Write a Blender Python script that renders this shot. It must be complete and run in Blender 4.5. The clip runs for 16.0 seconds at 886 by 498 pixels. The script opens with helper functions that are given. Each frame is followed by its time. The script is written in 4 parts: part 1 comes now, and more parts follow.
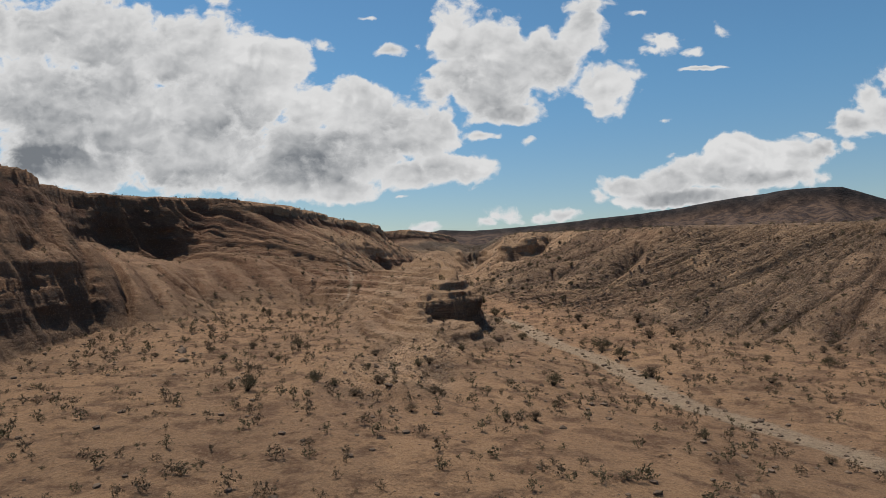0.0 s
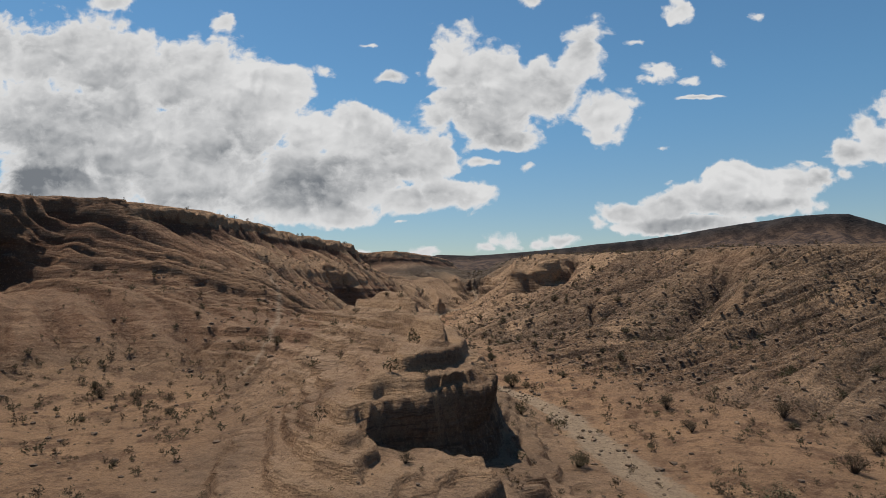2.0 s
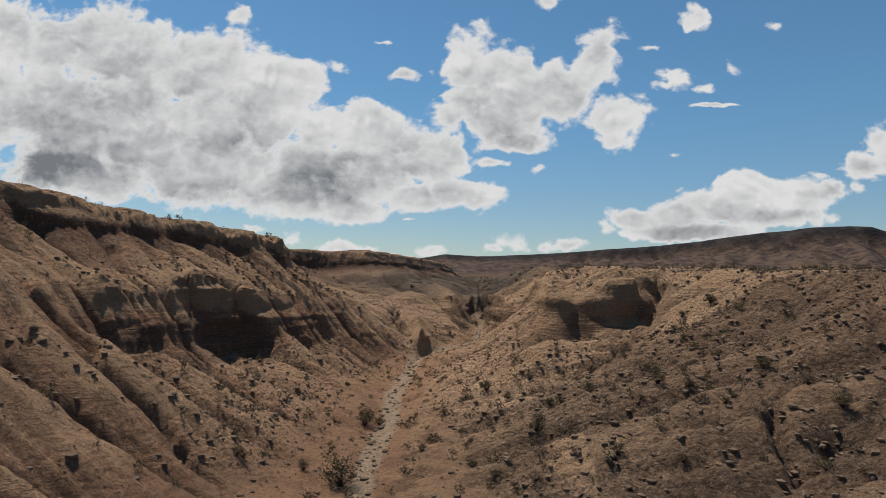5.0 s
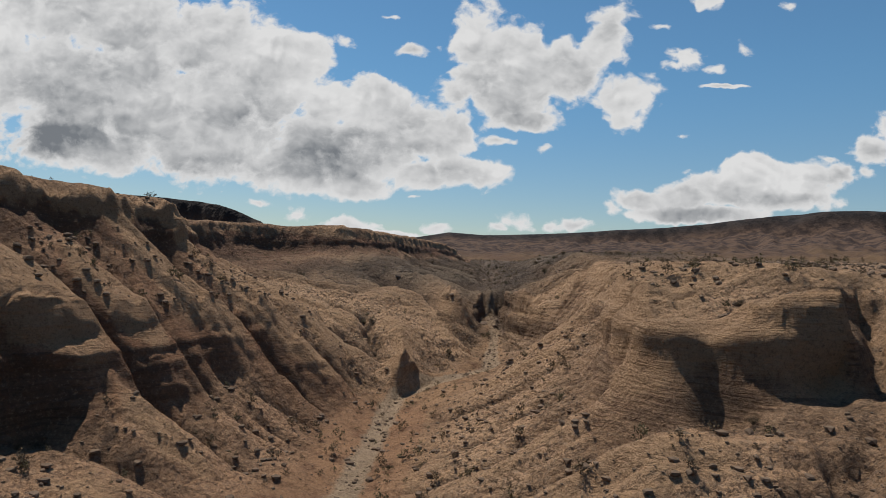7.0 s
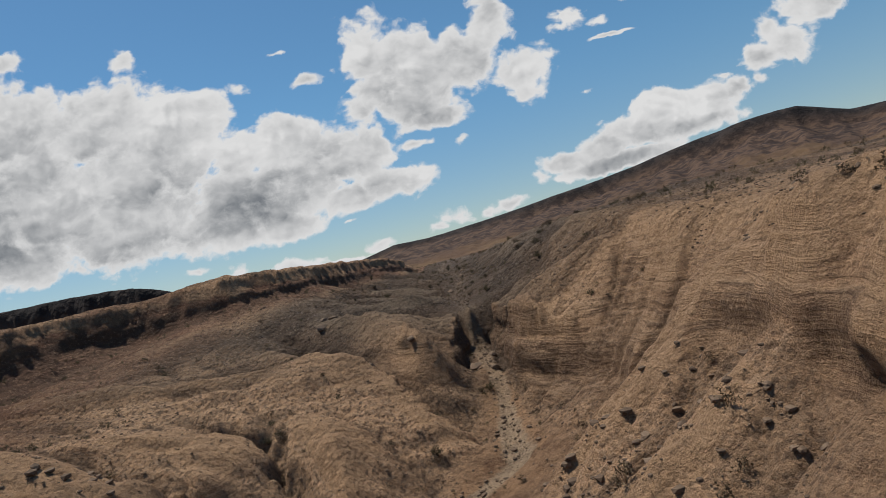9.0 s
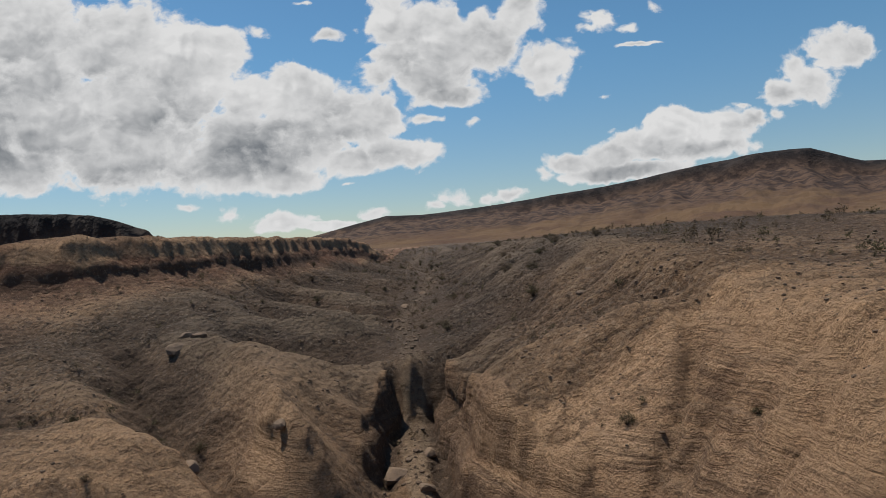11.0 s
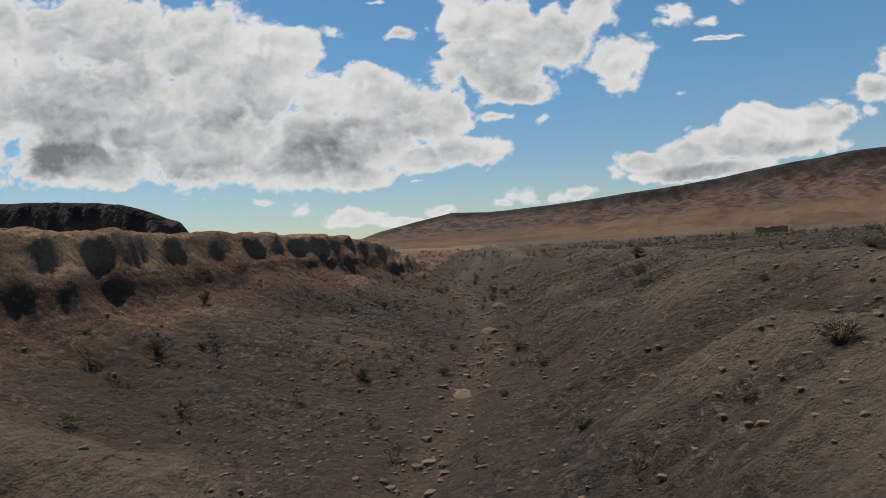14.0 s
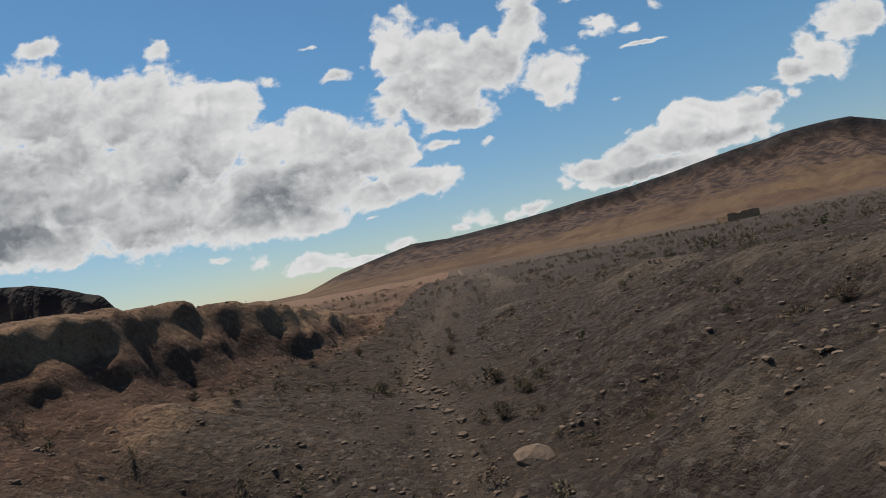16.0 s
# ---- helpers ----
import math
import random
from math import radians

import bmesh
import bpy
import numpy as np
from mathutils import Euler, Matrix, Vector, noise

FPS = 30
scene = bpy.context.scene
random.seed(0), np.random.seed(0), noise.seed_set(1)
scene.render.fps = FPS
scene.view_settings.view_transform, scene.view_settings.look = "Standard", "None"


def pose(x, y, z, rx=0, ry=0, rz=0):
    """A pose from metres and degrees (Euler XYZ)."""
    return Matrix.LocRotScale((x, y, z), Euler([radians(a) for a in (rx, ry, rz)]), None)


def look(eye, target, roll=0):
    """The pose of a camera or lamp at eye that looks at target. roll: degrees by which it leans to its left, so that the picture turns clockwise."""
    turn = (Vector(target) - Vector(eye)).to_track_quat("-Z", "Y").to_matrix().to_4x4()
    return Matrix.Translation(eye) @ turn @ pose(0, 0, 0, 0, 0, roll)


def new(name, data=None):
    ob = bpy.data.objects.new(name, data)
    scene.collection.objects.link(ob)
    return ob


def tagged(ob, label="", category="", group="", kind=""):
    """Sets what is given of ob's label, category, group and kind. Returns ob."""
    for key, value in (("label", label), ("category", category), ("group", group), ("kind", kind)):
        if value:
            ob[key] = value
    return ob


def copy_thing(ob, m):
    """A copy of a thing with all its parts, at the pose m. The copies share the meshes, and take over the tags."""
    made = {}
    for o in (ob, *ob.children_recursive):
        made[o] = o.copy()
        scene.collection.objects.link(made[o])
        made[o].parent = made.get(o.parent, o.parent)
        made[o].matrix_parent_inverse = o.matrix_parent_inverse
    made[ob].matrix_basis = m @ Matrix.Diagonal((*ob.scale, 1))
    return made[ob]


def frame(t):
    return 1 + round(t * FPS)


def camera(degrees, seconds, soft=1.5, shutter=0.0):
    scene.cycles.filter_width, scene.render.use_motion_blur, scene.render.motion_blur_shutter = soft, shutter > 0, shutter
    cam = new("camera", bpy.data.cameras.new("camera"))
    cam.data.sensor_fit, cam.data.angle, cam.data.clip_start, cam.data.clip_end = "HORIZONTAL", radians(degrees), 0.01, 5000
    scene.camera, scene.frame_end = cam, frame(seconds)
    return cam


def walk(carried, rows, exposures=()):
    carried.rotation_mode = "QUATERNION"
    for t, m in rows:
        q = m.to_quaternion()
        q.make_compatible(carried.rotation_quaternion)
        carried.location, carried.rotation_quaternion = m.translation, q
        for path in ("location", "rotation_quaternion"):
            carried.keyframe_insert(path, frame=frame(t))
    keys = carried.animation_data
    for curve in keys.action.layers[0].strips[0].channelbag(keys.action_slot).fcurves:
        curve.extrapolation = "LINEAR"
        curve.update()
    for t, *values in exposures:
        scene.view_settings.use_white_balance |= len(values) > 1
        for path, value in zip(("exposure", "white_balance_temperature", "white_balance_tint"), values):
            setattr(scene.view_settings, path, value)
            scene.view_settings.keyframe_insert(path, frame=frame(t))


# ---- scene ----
cam = camera(70.0, 16.0, soft=0.8)
PATH = [
    (0.0, -0.00, 0.00, 10.00, 90.69, 1.17, 2.71),
    (0.5, -0.17, 6.61, 10.14, 90.57, 1.07, 2.64),
    (1.0, -0.22, 12.99, 10.22, 90.70, 0.96, 2.70),
    (1.5, -0.26, 19.26, 10.30, 91.46, 0.78, 2.67),
    (2.0, -0.26, 25.42, 10.45, 92.95, 0.72, 2.57),
    (2.5, -0.20, 31.34, 10.76, 93.45, 0.42, 2.58),
    (3.0, -0.07, 37.22, 11.12, 93.25, 0.28, 2.69),
    (3.5, 0.04, 42.97, 11.43, 93.27, -0.08, 2.75),
    (4.0, 0.10, 48.57, 11.82, 93.31, -0.27, 2.77),
    (4.2, 0.11, 50.68, 11.96, 93.19, -0.41, 2.79),
    (6.3, -0.39, 72.68, 13.07, 92.27, -2.64, 3.52),
    (6.5, -0.51, 74.74, 13.18, 91.76, -2.63, 3.47),
    (7.0, -0.67, 79.95, 13.37, 90.87, -2.37, 3.50),
    (7.5, -0.90, 84.97, 13.44, 90.63, -0.38, 2.85),
    (8.0, -1.09, 89.80, 13.49, 90.93, 8.21, 0.77),
    (8.5, -1.14, 94.59, 13.61, 90.71, 13.96, -0.40),
    (8.7, -1.12, 96.44, 13.59, 91.17, 14.63, -0.72),
    (10.8, 0.70, 108.89, 14.79, 88.88, 5.37, -2.24),
    (11.0, 0.88, 110.77, 14.77, 89.04, 4.33, -1.77),
    (11.5, 1.31, 115.44, 14.75, 89.68, -0.50, 1.03),
    (12.0, 1.49, 119.79, 14.77, 90.63, -0.97, 2.65),
    (12.5, 1.57, 124.04, 14.84, 90.59, -0.91, 3.82),
    (13.0, 1.55, 128.22, 14.92, 90.16, -0.54, 4.55),
    (13.5, 1.48, 132.16, 14.94, 89.80, 2.27, 4.31),
    (14.0, 1.36, 136.20, 14.89, 89.22, 3.28, 4.26),
    (14.5, 1.24, 140.26, 14.82, 89.14, 5.11, 4.03),
    (15.0, 1.10, 144.16, 14.80, 89.85, 7.70, 3.15),
    (15.5, 0.99, 147.94, 14.81, 89.81, 10.73, 1.66),
    (16.0, 1.00, 151.91, 14.99, 91.51, 11.37, 0.95),
]
walk(cam, [(t, pose(*row)) for t, *row in PATH])
# ---- end of path
# ---- world, sun, exposure ----
SUN_WAY = Vector((-0.32, 0.29, 0.90)).normalized()   # towards the sun
sun_elev = math.asin(SUN_WAY.z)
sun_azim = math.atan2(SUN_WAY.x, SUN_WAY.y)

sun = new("sun", bpy.data.lights.new("sun", "SUN"))
sun.data.energy, sun.data.angle, sun.data.color = 4.7, radians(0.55), (1.0, 0.93, 0.81)
sun.matrix_world = look(SUN_WAY * 100, (0, 0, 0))
scene.view_settings.exposure = 0.0

# Cumulus banks on the sky's tangent plane ahead of the canyon: centre and half sizes in hundredths
BANK_WEST = [
    (-64.4, 37.6, 15.2, 7.1), (-45.6, 34.2, 11.6, 6.3), (-71.2, 26.7, 11.6, 9.8), (-58, 24.5, 15.2, 8.9), (-39.2, 26.6, 11.6, 8), (-44, 17.6, 15.2, 6.3), (-65.7, 16.4, 14.3, 4.5),
    (-30.2, 14.5, 9.8, 4.5), (-34.5, 31, 9.4, 5.5), (-85.7, 27.2, 12.5, 12.5), (-82.6, 38.3, 10.7, 7.1), (-39.9, 43, 2.3, 2), (-58.6, 47.1, 3.6, 1.6), (-23.6, 35.2, 2.1, 1.4),
    (-15.6, 38.3, 2, 0.4), (-36.1, 8.1, 2, 0.7), (-30.1, 6.8, 2.3, 1.2),
]
BANK_MID = [
    (-25.6, 23.5, 5, 4.5), (-27, 18, 7, 5), (-24, 12, 7, 3), (-17.2, 24.1, 6.7, 4.5), (-11.9, 20.3, 7.1, 5.4), (-6.5, 19.3, 5.4, 4.5), (-19.2, 16.9, 9.8, 5.4), (-3, 13.8, 6.7, 2.9), (1.6, 19, 3.1, 0.8), (-10.2, 12.9, 5.4, 2.5),
    (-22, 11.1, 7.1, 2.2), (-5.5, 25.1, 3.6, 3.6), (-11.6, 33.1, 3, 1.2), (-8.4, 34.2, 1.1, 1.3), (8.7, 18.1, 0.9, 0.6), (-10.7, 9.3, 1.6, 0.3), (-20.5, 4.3, 4.5, 1.6),
    (-15.1, 3.5, 5.4, 0.8), (-6.8, 4.7, 2.1, 0.8),
]
BANK_CENTRE = [
    (-2.6, 35.3, 4.5, 5.4), (3.6, 32.4, 5.8, 4.9), (3.5, 27, 8, 5.4), (6.1, 22.5, 5.4, 2), (11.6, 30.3, 6.3, 5.4), (18.8, 36.3, 4, 4.5), (21.2, 27.3, 4.6, 3.8),
    (21.1, 22.9, 3, 2.2), (-2.3, 29, 4, 4.5), (30.1, 33.2, 3.6, 2), (28.3, 31.4, 2.5, 1), (25.8, 37.8, 2.5, 0.7), (34.8, 31.5, 1.8, 0.8), (39.6, 34.2, 1.6, 1.3),
    (36.5, 28.2, 3.1, 0.4), (29.6, 20.4, 1.1, 0.4), (10.1, 44.9, 2.5, 1.3), (34.2, 42.8, 3.1, 2.1), (45.4, 41.1, 1.6, 1.1),
]
BANK_EAST = [
    (40.9, 15.2, 5.9, 2.9), (47.7, 14.2, 6.8, 3.4), (52.8, 14.7, 4.3, 2.5), (36.5, 12.9, 5, 2.5), (30.4, 11.1, 5, 2.1), (24.3, 10.2, 4.9, 2), (19.9, 9.2, 2.9, 1.6),
    (43.3, 11.5, 10.3, 2.5), (32.1, 8.4, 12.5, 1.4), (57.9, 15.6, 1.5, 1.2), (52, 17.9, 1.8, 0.7), (61.5, 23.8, 3.2, 2.5), (59.7, 19.5, 3.8, 2.3), (64, 20.7, 3.8, 3.6),
    (69.1, 25.7, 5.4, 3.6), (58.2, 24.5, 0.7, 0.6),
]
BANK_LOW = [(5.7, 6.6, 3.2, 1.7), (10.2, 5.8, 2.2, 1), (2.2, 5.4, 2.2, 1), (14.6, 6, 2.7, 0.8),]
CLOUD_SHADE = [
    (-71.4, 16.6, 17.9, 4, 1), (-48.7, 15.8, 17, 3.4, 0.9), (-65.4, 32.1, 8, 3.1, 0.45), (-55.1, 29, 10.7, 2, 0.4), (-69.4, 24.8, 8.9, 2.5, 0.5), (-44.9, 21.8, 10.7, 1.8, 0.45),
    (-22.3, 19.7, 5.4, 2.3, 0.6), (-24.7, 16, 7.1, 2.1, 0.4), (3.5, 27, 5.9, 3.2, 0.5), (0.8, 23.4, 5.4, 2.1, 0.4), (-6.6, 13.7, 5.4, 1.4, 0.3), (43.3, 10.6, 10.3, 1.4, 0.4),
    (32.1, 8.7, 8.9, 0.9, 0.35), (-34.6, 24.7, 5.4, 2.3, 0.3), (-32.1, 12.6, 9.8, 1.3, 0.5), (-11.9, 17.8, 4.9, 1.4, 0.3),
]


def build_sky():
    w = bpy.data.worlds.new("sky")
    scene.world = w
    w.use_nodes = True
    nt = w.node_tree
    nt.nodes.clear()
    N, L = nt.nodes, nt.links

    def put(sock, v):
        if isinstance(v, bpy.types.NodeSocket):
            L.new(v, sock)
        else:
            sock.default_value = v

    def math_(op, a, b=0.0, c=None, clamp=False):
        n = N.new("ShaderNodeMath")
        n.operation, n.use_clamp = op, clamp
        put(n.inputs[0], a)
        put(n.inputs[1], b)
        if c is not None:
            put(n.inputs[2], c)
        return n.outputs[0]

    def vec_(op, a, b=None):
        n = N.new("ShaderNodeVectorMath")
        n.operation = op
        put(n.inputs[0], a)
        if b is not None:
            put(n.inputs[1], b)
        return n.outputs["Value"] if op in ("LENGTH", "DOT_PRODUCT") else n.outputs[0]

    def smooth(v, lo, hi, a=0.0, b=1.0):
        n = N.new("ShaderNodeMapRange")
        n.interpolation_type = "SMOOTHSTEP"
        put(n.inputs[0], v)
        for i, q in enumerate((lo, hi, a, b)):
            put(n.inputs[1 + i], q)
        return n.outputs[0]

    def mix(f, a, b):
        n = N.new("ShaderNodeMix")
        n.data_type = "RGBA"
        put(n.inputs[0], f)
        put(n.inputs[6], a)
        put(n.inputs[7], b)
        return n.outputs[2]

    def noise_(vec, scale, detail, rough=0.55, out=0):
        n = N.new("ShaderNodeTexNoise")
        put(n.inputs["Vector"], vec)
        n.inputs["Scale"].default_value, n.inputs["Detail"].default_value, n.inputs["Roughness"].default_value = scale, detail, rough
        return n.outputs[out]

    def puffs(vec):
        """Cauliflower heads at three sizes, about 0 in the middle."""
        total = None
        for scale, amp in ((15.0, 0.62), (34.0, 0.42), (78.0, 0.24)):
            n = N.new("ShaderNodeTexVoronoi")
            n.feature = "SMOOTH_F1"
            put(n.inputs["Vector"], vec)
            n.inputs["Scale"].default_value, n.inputs["Smoothness"].default_value = scale, 0.35
            p = math_("MULTIPLY", math_("SUBTRACT", 0.42, n.outputs["Distance"]), amp)
            total = p if total is None else math_("ADD", total, p)
        return math_("ADD", total, math_("MULTIPLY", math_("SUBTRACT", noise_(vec, 15.0, 5.0, 0.55), 0.5), 1.3))

    sep = N.new("ShaderNodeSeparateXYZ")
    L.new(N.new("ShaderNodeTexCoord").outputs["Generated"], sep.inputs[0])
    dx, dy, dz = sep.outputs
    ahead = math_("MAXIMUM", dy, 0.12)
    comb = N.new("ShaderNodeCombineXYZ")
    put(comb.inputs[0], math_("DIVIDE", dx, ahead))
    put(comb.inputs[1], math_("DIVIDE", dz, ahead))
    plane = comb.outputs[0]
    bend = vec_("MULTIPLY", vec_("SUBTRACT", noise_(plane, 9.0, 4.0, 0.6, 1), (0.5, 0.5, 0.5)), (0.05, 0.04, 0.0))
    bent = vec_("ADD", plane, bend)
    inside = None
    for bank in (BANK_WEST, BANK_MID, BANK_CENTRE, BANK_EAST, BANK_LOW):
        for cx, cy, rx, ry in bank:
            r = vec_("LENGTH", vec_("MULTIPLY", vec_("SUBTRACT", bent, (cx / 100, cy / 100, 0)), (100 / rx, 100 / ry, 0)))
            d = math_("MULTIPLY", math_("SUBTRACT", 1.28 if rx > 4 else 1.25, r), min(1.0, 0.12 + rx / 7.0))
            inside = d if inside is None else math_("SMOOTH_MAX", inside, d, 0.12)
    shade = None
    for cx, cy, rx, ry, wt in CLOUD_SHADE:
        r2 = vec_("MULTIPLY", vec_("SUBTRACT", bent, (cx / 100, cy / 100, 0)), (100 / rx, 100 / ry, 0))
        g = math_("MULTIPLY", math_("EXPONENT", math_("MULTIPLY", vec_("DOT_PRODUCT", r2, r2), -0.8)), wt)
        shade = g if shade is None else math_("ADD", shade, g)
    stretched = vec_("MULTIPLY", bent, (1.0, 1.25, 1.0))
    fluff = puffs(stretched)
    lit = puffs(vec_("ADD", stretched, (-0.006, 0.014, 0.0)))
    ragged = math_("MULTIPLY", math_("SUBTRACT", noise_(stretched, 48.0, 8.0, 0.65), 0.5), 0.6)
    dens = math_("ADD", math_("MINIMUM", inside, 0.75), math_("ADD", math_("MULTIPLY", fluff, 0.72), ragged))
    cover = smooth(dens, 0.02, 0.32)
    thick = smooth(dens, 0.14, 0.8)
    streak = noise_(vec_("MULTIPLY", bent, (1.0, 2.0, 1.0)), 5.0, 2.0, 0.45)
    grey = math_("ADD", math_("MULTIPLY", math_("MINIMUM", shade, 1.0), smooth(streak, 0.3, 0.7, 0.72, 0.46)), math_("MULTIPLY", math_("SUBTRACT", lit, fluff), 0.7))
    grey = math_("ADD", grey, math_("MULTIPLY", math_("SUBTRACT", 0.54, streak), 1.6))
    grey = math_("MULTIPLY", math_("ADD", grey, 0.26), thick, clamp=True)
    cloud = mix(grey, (1.0, 1.0, 1.0, 1), (0.25, 0.272, 0.30, 1))

    sky = N.new("ShaderNodeTexSky")
    sky.sky_type, sky.sun_disc = "NISHITA", False
    sky.sun_elevation, sky.sun_rotation = sun_elev, sun_azim
    sky.air_density, sky.dust_density, sky.ozone_density = 1.0, 0.1, 1.6
    tint = N.new("ShaderNodeMix")
    tint.data_type, tint.blend_type = "RGBA", "MULTIPLY"
    tint.inputs[0].default_value = 1.0
    L.new(sky.outputs[0], tint.inputs[6])
    L.new(mix(smooth(dz, 0.0, 0.3), (0.64, 0.70, 0.76, 1), (0.58, 0.85, 0.93, 1)), tint.inputs[7])
    bg = N.new("ShaderNodeBackground")
    bg.inputs["Strength"].default_value = 0.1
    L.new(tint.outputs[2], bg.inputs[0])
    bc = N.new("ShaderNodeBackground")
    bc.inputs["Strength"].default_value = 0.72
    L.new(cloud, bc.inputs[0])
    ms = N.new("ShaderNodeMixShader")
    L.new(math_("MULTIPLY", cover, smooth(dz, -0.01, 0.03)), ms.inputs[0])
    L.new(bg.outputs[0], ms.inputs[1])
    L.new(bc.outputs[0], ms.inputs[2])
    out = N.new("ShaderNodeOutputWorld")
    L.new(ms.outputs[0], out.inputs[0])


build_sky()


# ---- noise on arrays ----
def lattice(ix, iy, seed):
    h = (ix.astype(np.int64) * 374761393 + iy.astype(np.int64) * 668265263 + seed * 1442695041) & 0x7FFFFFFF
    h = ((h ^ (h >> 13)) * 1274126177) & 0x7FFFFFFF
    h = ((h ^ (h >> 16)) * 374761393) & 0x7FFFFFFF
    return ((h ^ (h >> 15)) & 0xFFFFF) / float(0xFFFFF)


def perlin(x, y, seed=0):
    x, y = np.broadcast_arrays(np.asarray(x, float), np.asarray(y, float))
    ix, iy = np.floor(x), np.floor(y)
    fx, fy = x - ix, y - iy
    ux, uy = fx * fx * fx * (fx * (fx * 6 - 15) + 10), fy * fy * fy * (fy * (fy * 6 - 15) + 10)

    def corner(i, j):
        a = lattice(ix + i, iy + j, seed) * 2 * np.pi
        return np.cos(a) * (fx - i) + np.sin(a) * (fy - j)
    top = corner(0, 0) * (1 - ux) + corner(1, 0) * ux
    low = corner(0, 1) * (1 - ux) + corner(1, 1) * ux
    return (top * (1 - uy) + low * uy) * 1.4


def fbm(x, y, size, octaves=4, seed=0, gain=0.5):
    total, amp, norm = 0.0, 1.0, 0.0
    for o in range(octaves):
        total = total + amp * perlin(x / size + 17.3 * o, y / size - 9.1 * o, seed + o)
        norm, amp, size = norm + amp, amp * gain, size / 2.0
    return total / norm


def sstep(a, b, v):
    t = np.clip((v - a) / (b - a), 0, 1)
    return t * t * (3 - 2 * t)


# ---- the plan: break lines of the land, each as (x, y, z), running up the canyon ----
WASH = [(30, -40, 1.6), (16, 15, 2.3), (13.5, 24, 2.5), (9.8, 31, 2.7), (8.6, 40, 2.9), (5.6, 50, 3.2), (4.4, 57.8, 3.4), (1.9, 64.4, 3.6), (-1.4, 71.5, 4.1), (-3.8, 78, 4.4), (-4.5, 87, 4.6),
        (-4.5, 94, 4.8), (-5.1, 100, 5.0), (-5, 109, 5.3), (-4.9, 113.5, 5.6), (-3.6, 116, 6.0), (-1.4, 118, 6.4), (0.3, 119.4, 6.6), (0.3, 122.5, 7.2), (0.45, 125, 7.8), (0.2, 127.6, 8.8),
        (0.1, 129.8, 8.9), (0.1, 130.9, 9.0), (0.1, 131.4, 10.9), (0, 134, 11.0), (-0.4, 139.5, 11.1), (0.1, 145, 11.3), (0.7, 150.4, 11.4), (1.1, 154, 11.6), (0.9, 159, 12.0), (0.3, 163, 12.2), (-0.7, 169, 12.2),
        (-0.6, 177, 12.4), (0.5, 192, 12.8), (3, 220, 13.4)]
RIM_WEST = [(-37, -40, 17.4), (-33, 10, 17.4), (-31.5, 36, 17.3), (-33.4, 46, 17.4), (-38.5, 54, 17.6), (-42, 64, 17.8), (-38, 71.5, 17.7), (-31, 74, 17.6), (-26, 75, 17.3), (-22.6, 78.5, 16.9),
            (-21.6, 83, 16.7), (-21, 89.5, 16.5), (-21, 96, 16.4), (-20.2, 103, 16.3), (-17.8, 106.5, 16.0), (-16.6, 110.5, 15.7), (-17.4, 114.5, 15.5), (-19.6, 119, 15.4), (-23, 124, 15.5),
            (-25.2, 130, 15.7), (-23.2, 135, 16.0), (-18.2, 138, 16.0), (-14.2, 137.6, 16.1), (-11.2, 141, 15.9), (-9.5, 147.2, 15.8), (-8.2, 153, 15.7), (-7.2, 160, 15.7), (-6.2, 166, 15.6),
            (-5, 172, 15.0), (-4.4, 176.5, 14.3), (-2.9, 182, 13.3), (-2, 195, 13.5), (0, 220, 14.2)]
FOOT_WEST = [(-31, -40, 11.5), (-29, 10, 11.5), (-28, 36, 11.4), (-29, 46, 11.4), (-34.5, 54, 11.4), (-38.4, 62, 12), (-38.8, 66.6, 12.2), (-35.6, 69.4, 10.6), (-33, 68, 9.3), (-30.4, 69.6, 11.2), (-26.6, 70.2, 12.1), (-22.8, 71.4, 12.7), (-19.6, 75, 13.2),
             (-18.6, 80, 13.5), (-18.4, 88, 13.4), (-18.6, 95, 13.4), (-17.2, 102, 13.6), (-15.4, 106, 13.2), (-14.8, 110, 12.7), (-15, 114.5, 12.3), (-17, 118.6, 12.1), (-20, 123, 12.1), (-22.4, 128, 12.3),
             (-21.6, 132.6, 12.6), (-18.2, 135.6, 13.3), (-14.2, 135.5, 13.8), (-10.7, 138.7, 14.0), (-9.2, 141.4, 13.8), (-8.8, 145.8, 13.9), (-7.6, 149, 13.7), (-6.6, 153.6, 13.7), (-6.2, 157, 14.0),
             (-5.0, 160, 13.7), (-4.6, 164, 13.4), (-4.3, 168, 13.6), (-3.7, 172, 13.1), (-3, 177, 12.9), (-1.6, 186, 12.9)]
LEDGE_WEST = [(-17.4, 76, 12.2), (-16, 82, 12.1), (-15.6, 88, 11.9), (-16, 93, 11.9), (-15.5, 97, 11.8), (-14.2, 101, 11.5), (-13.6, 104.5, 11.5), (-12.6, 108, 11.4), (-11.4, 110.4, 11.1), (-12, 113, 10.9)]
BAND_FOOT_WEST = [(-15, 76.6, 10.4), (-14.2, 80, 10.0), (-14, 83.5, 9.4), (-14.6, 86.5, 8.6), (-13.6, 88.5, 9.2), (-14, 91, 8.6), (-14.7, 94, 7.2), (-14.2, 97.5, 7.1), (-11.9, 100.2, 8.2), (-11.3, 103, 7.5), (-11.3, 105.6, 8.5),
                  (-9.8, 107.4, 8.1), (-9.3, 109.6, 8.7), (-9.8, 111.6, 9.3)]
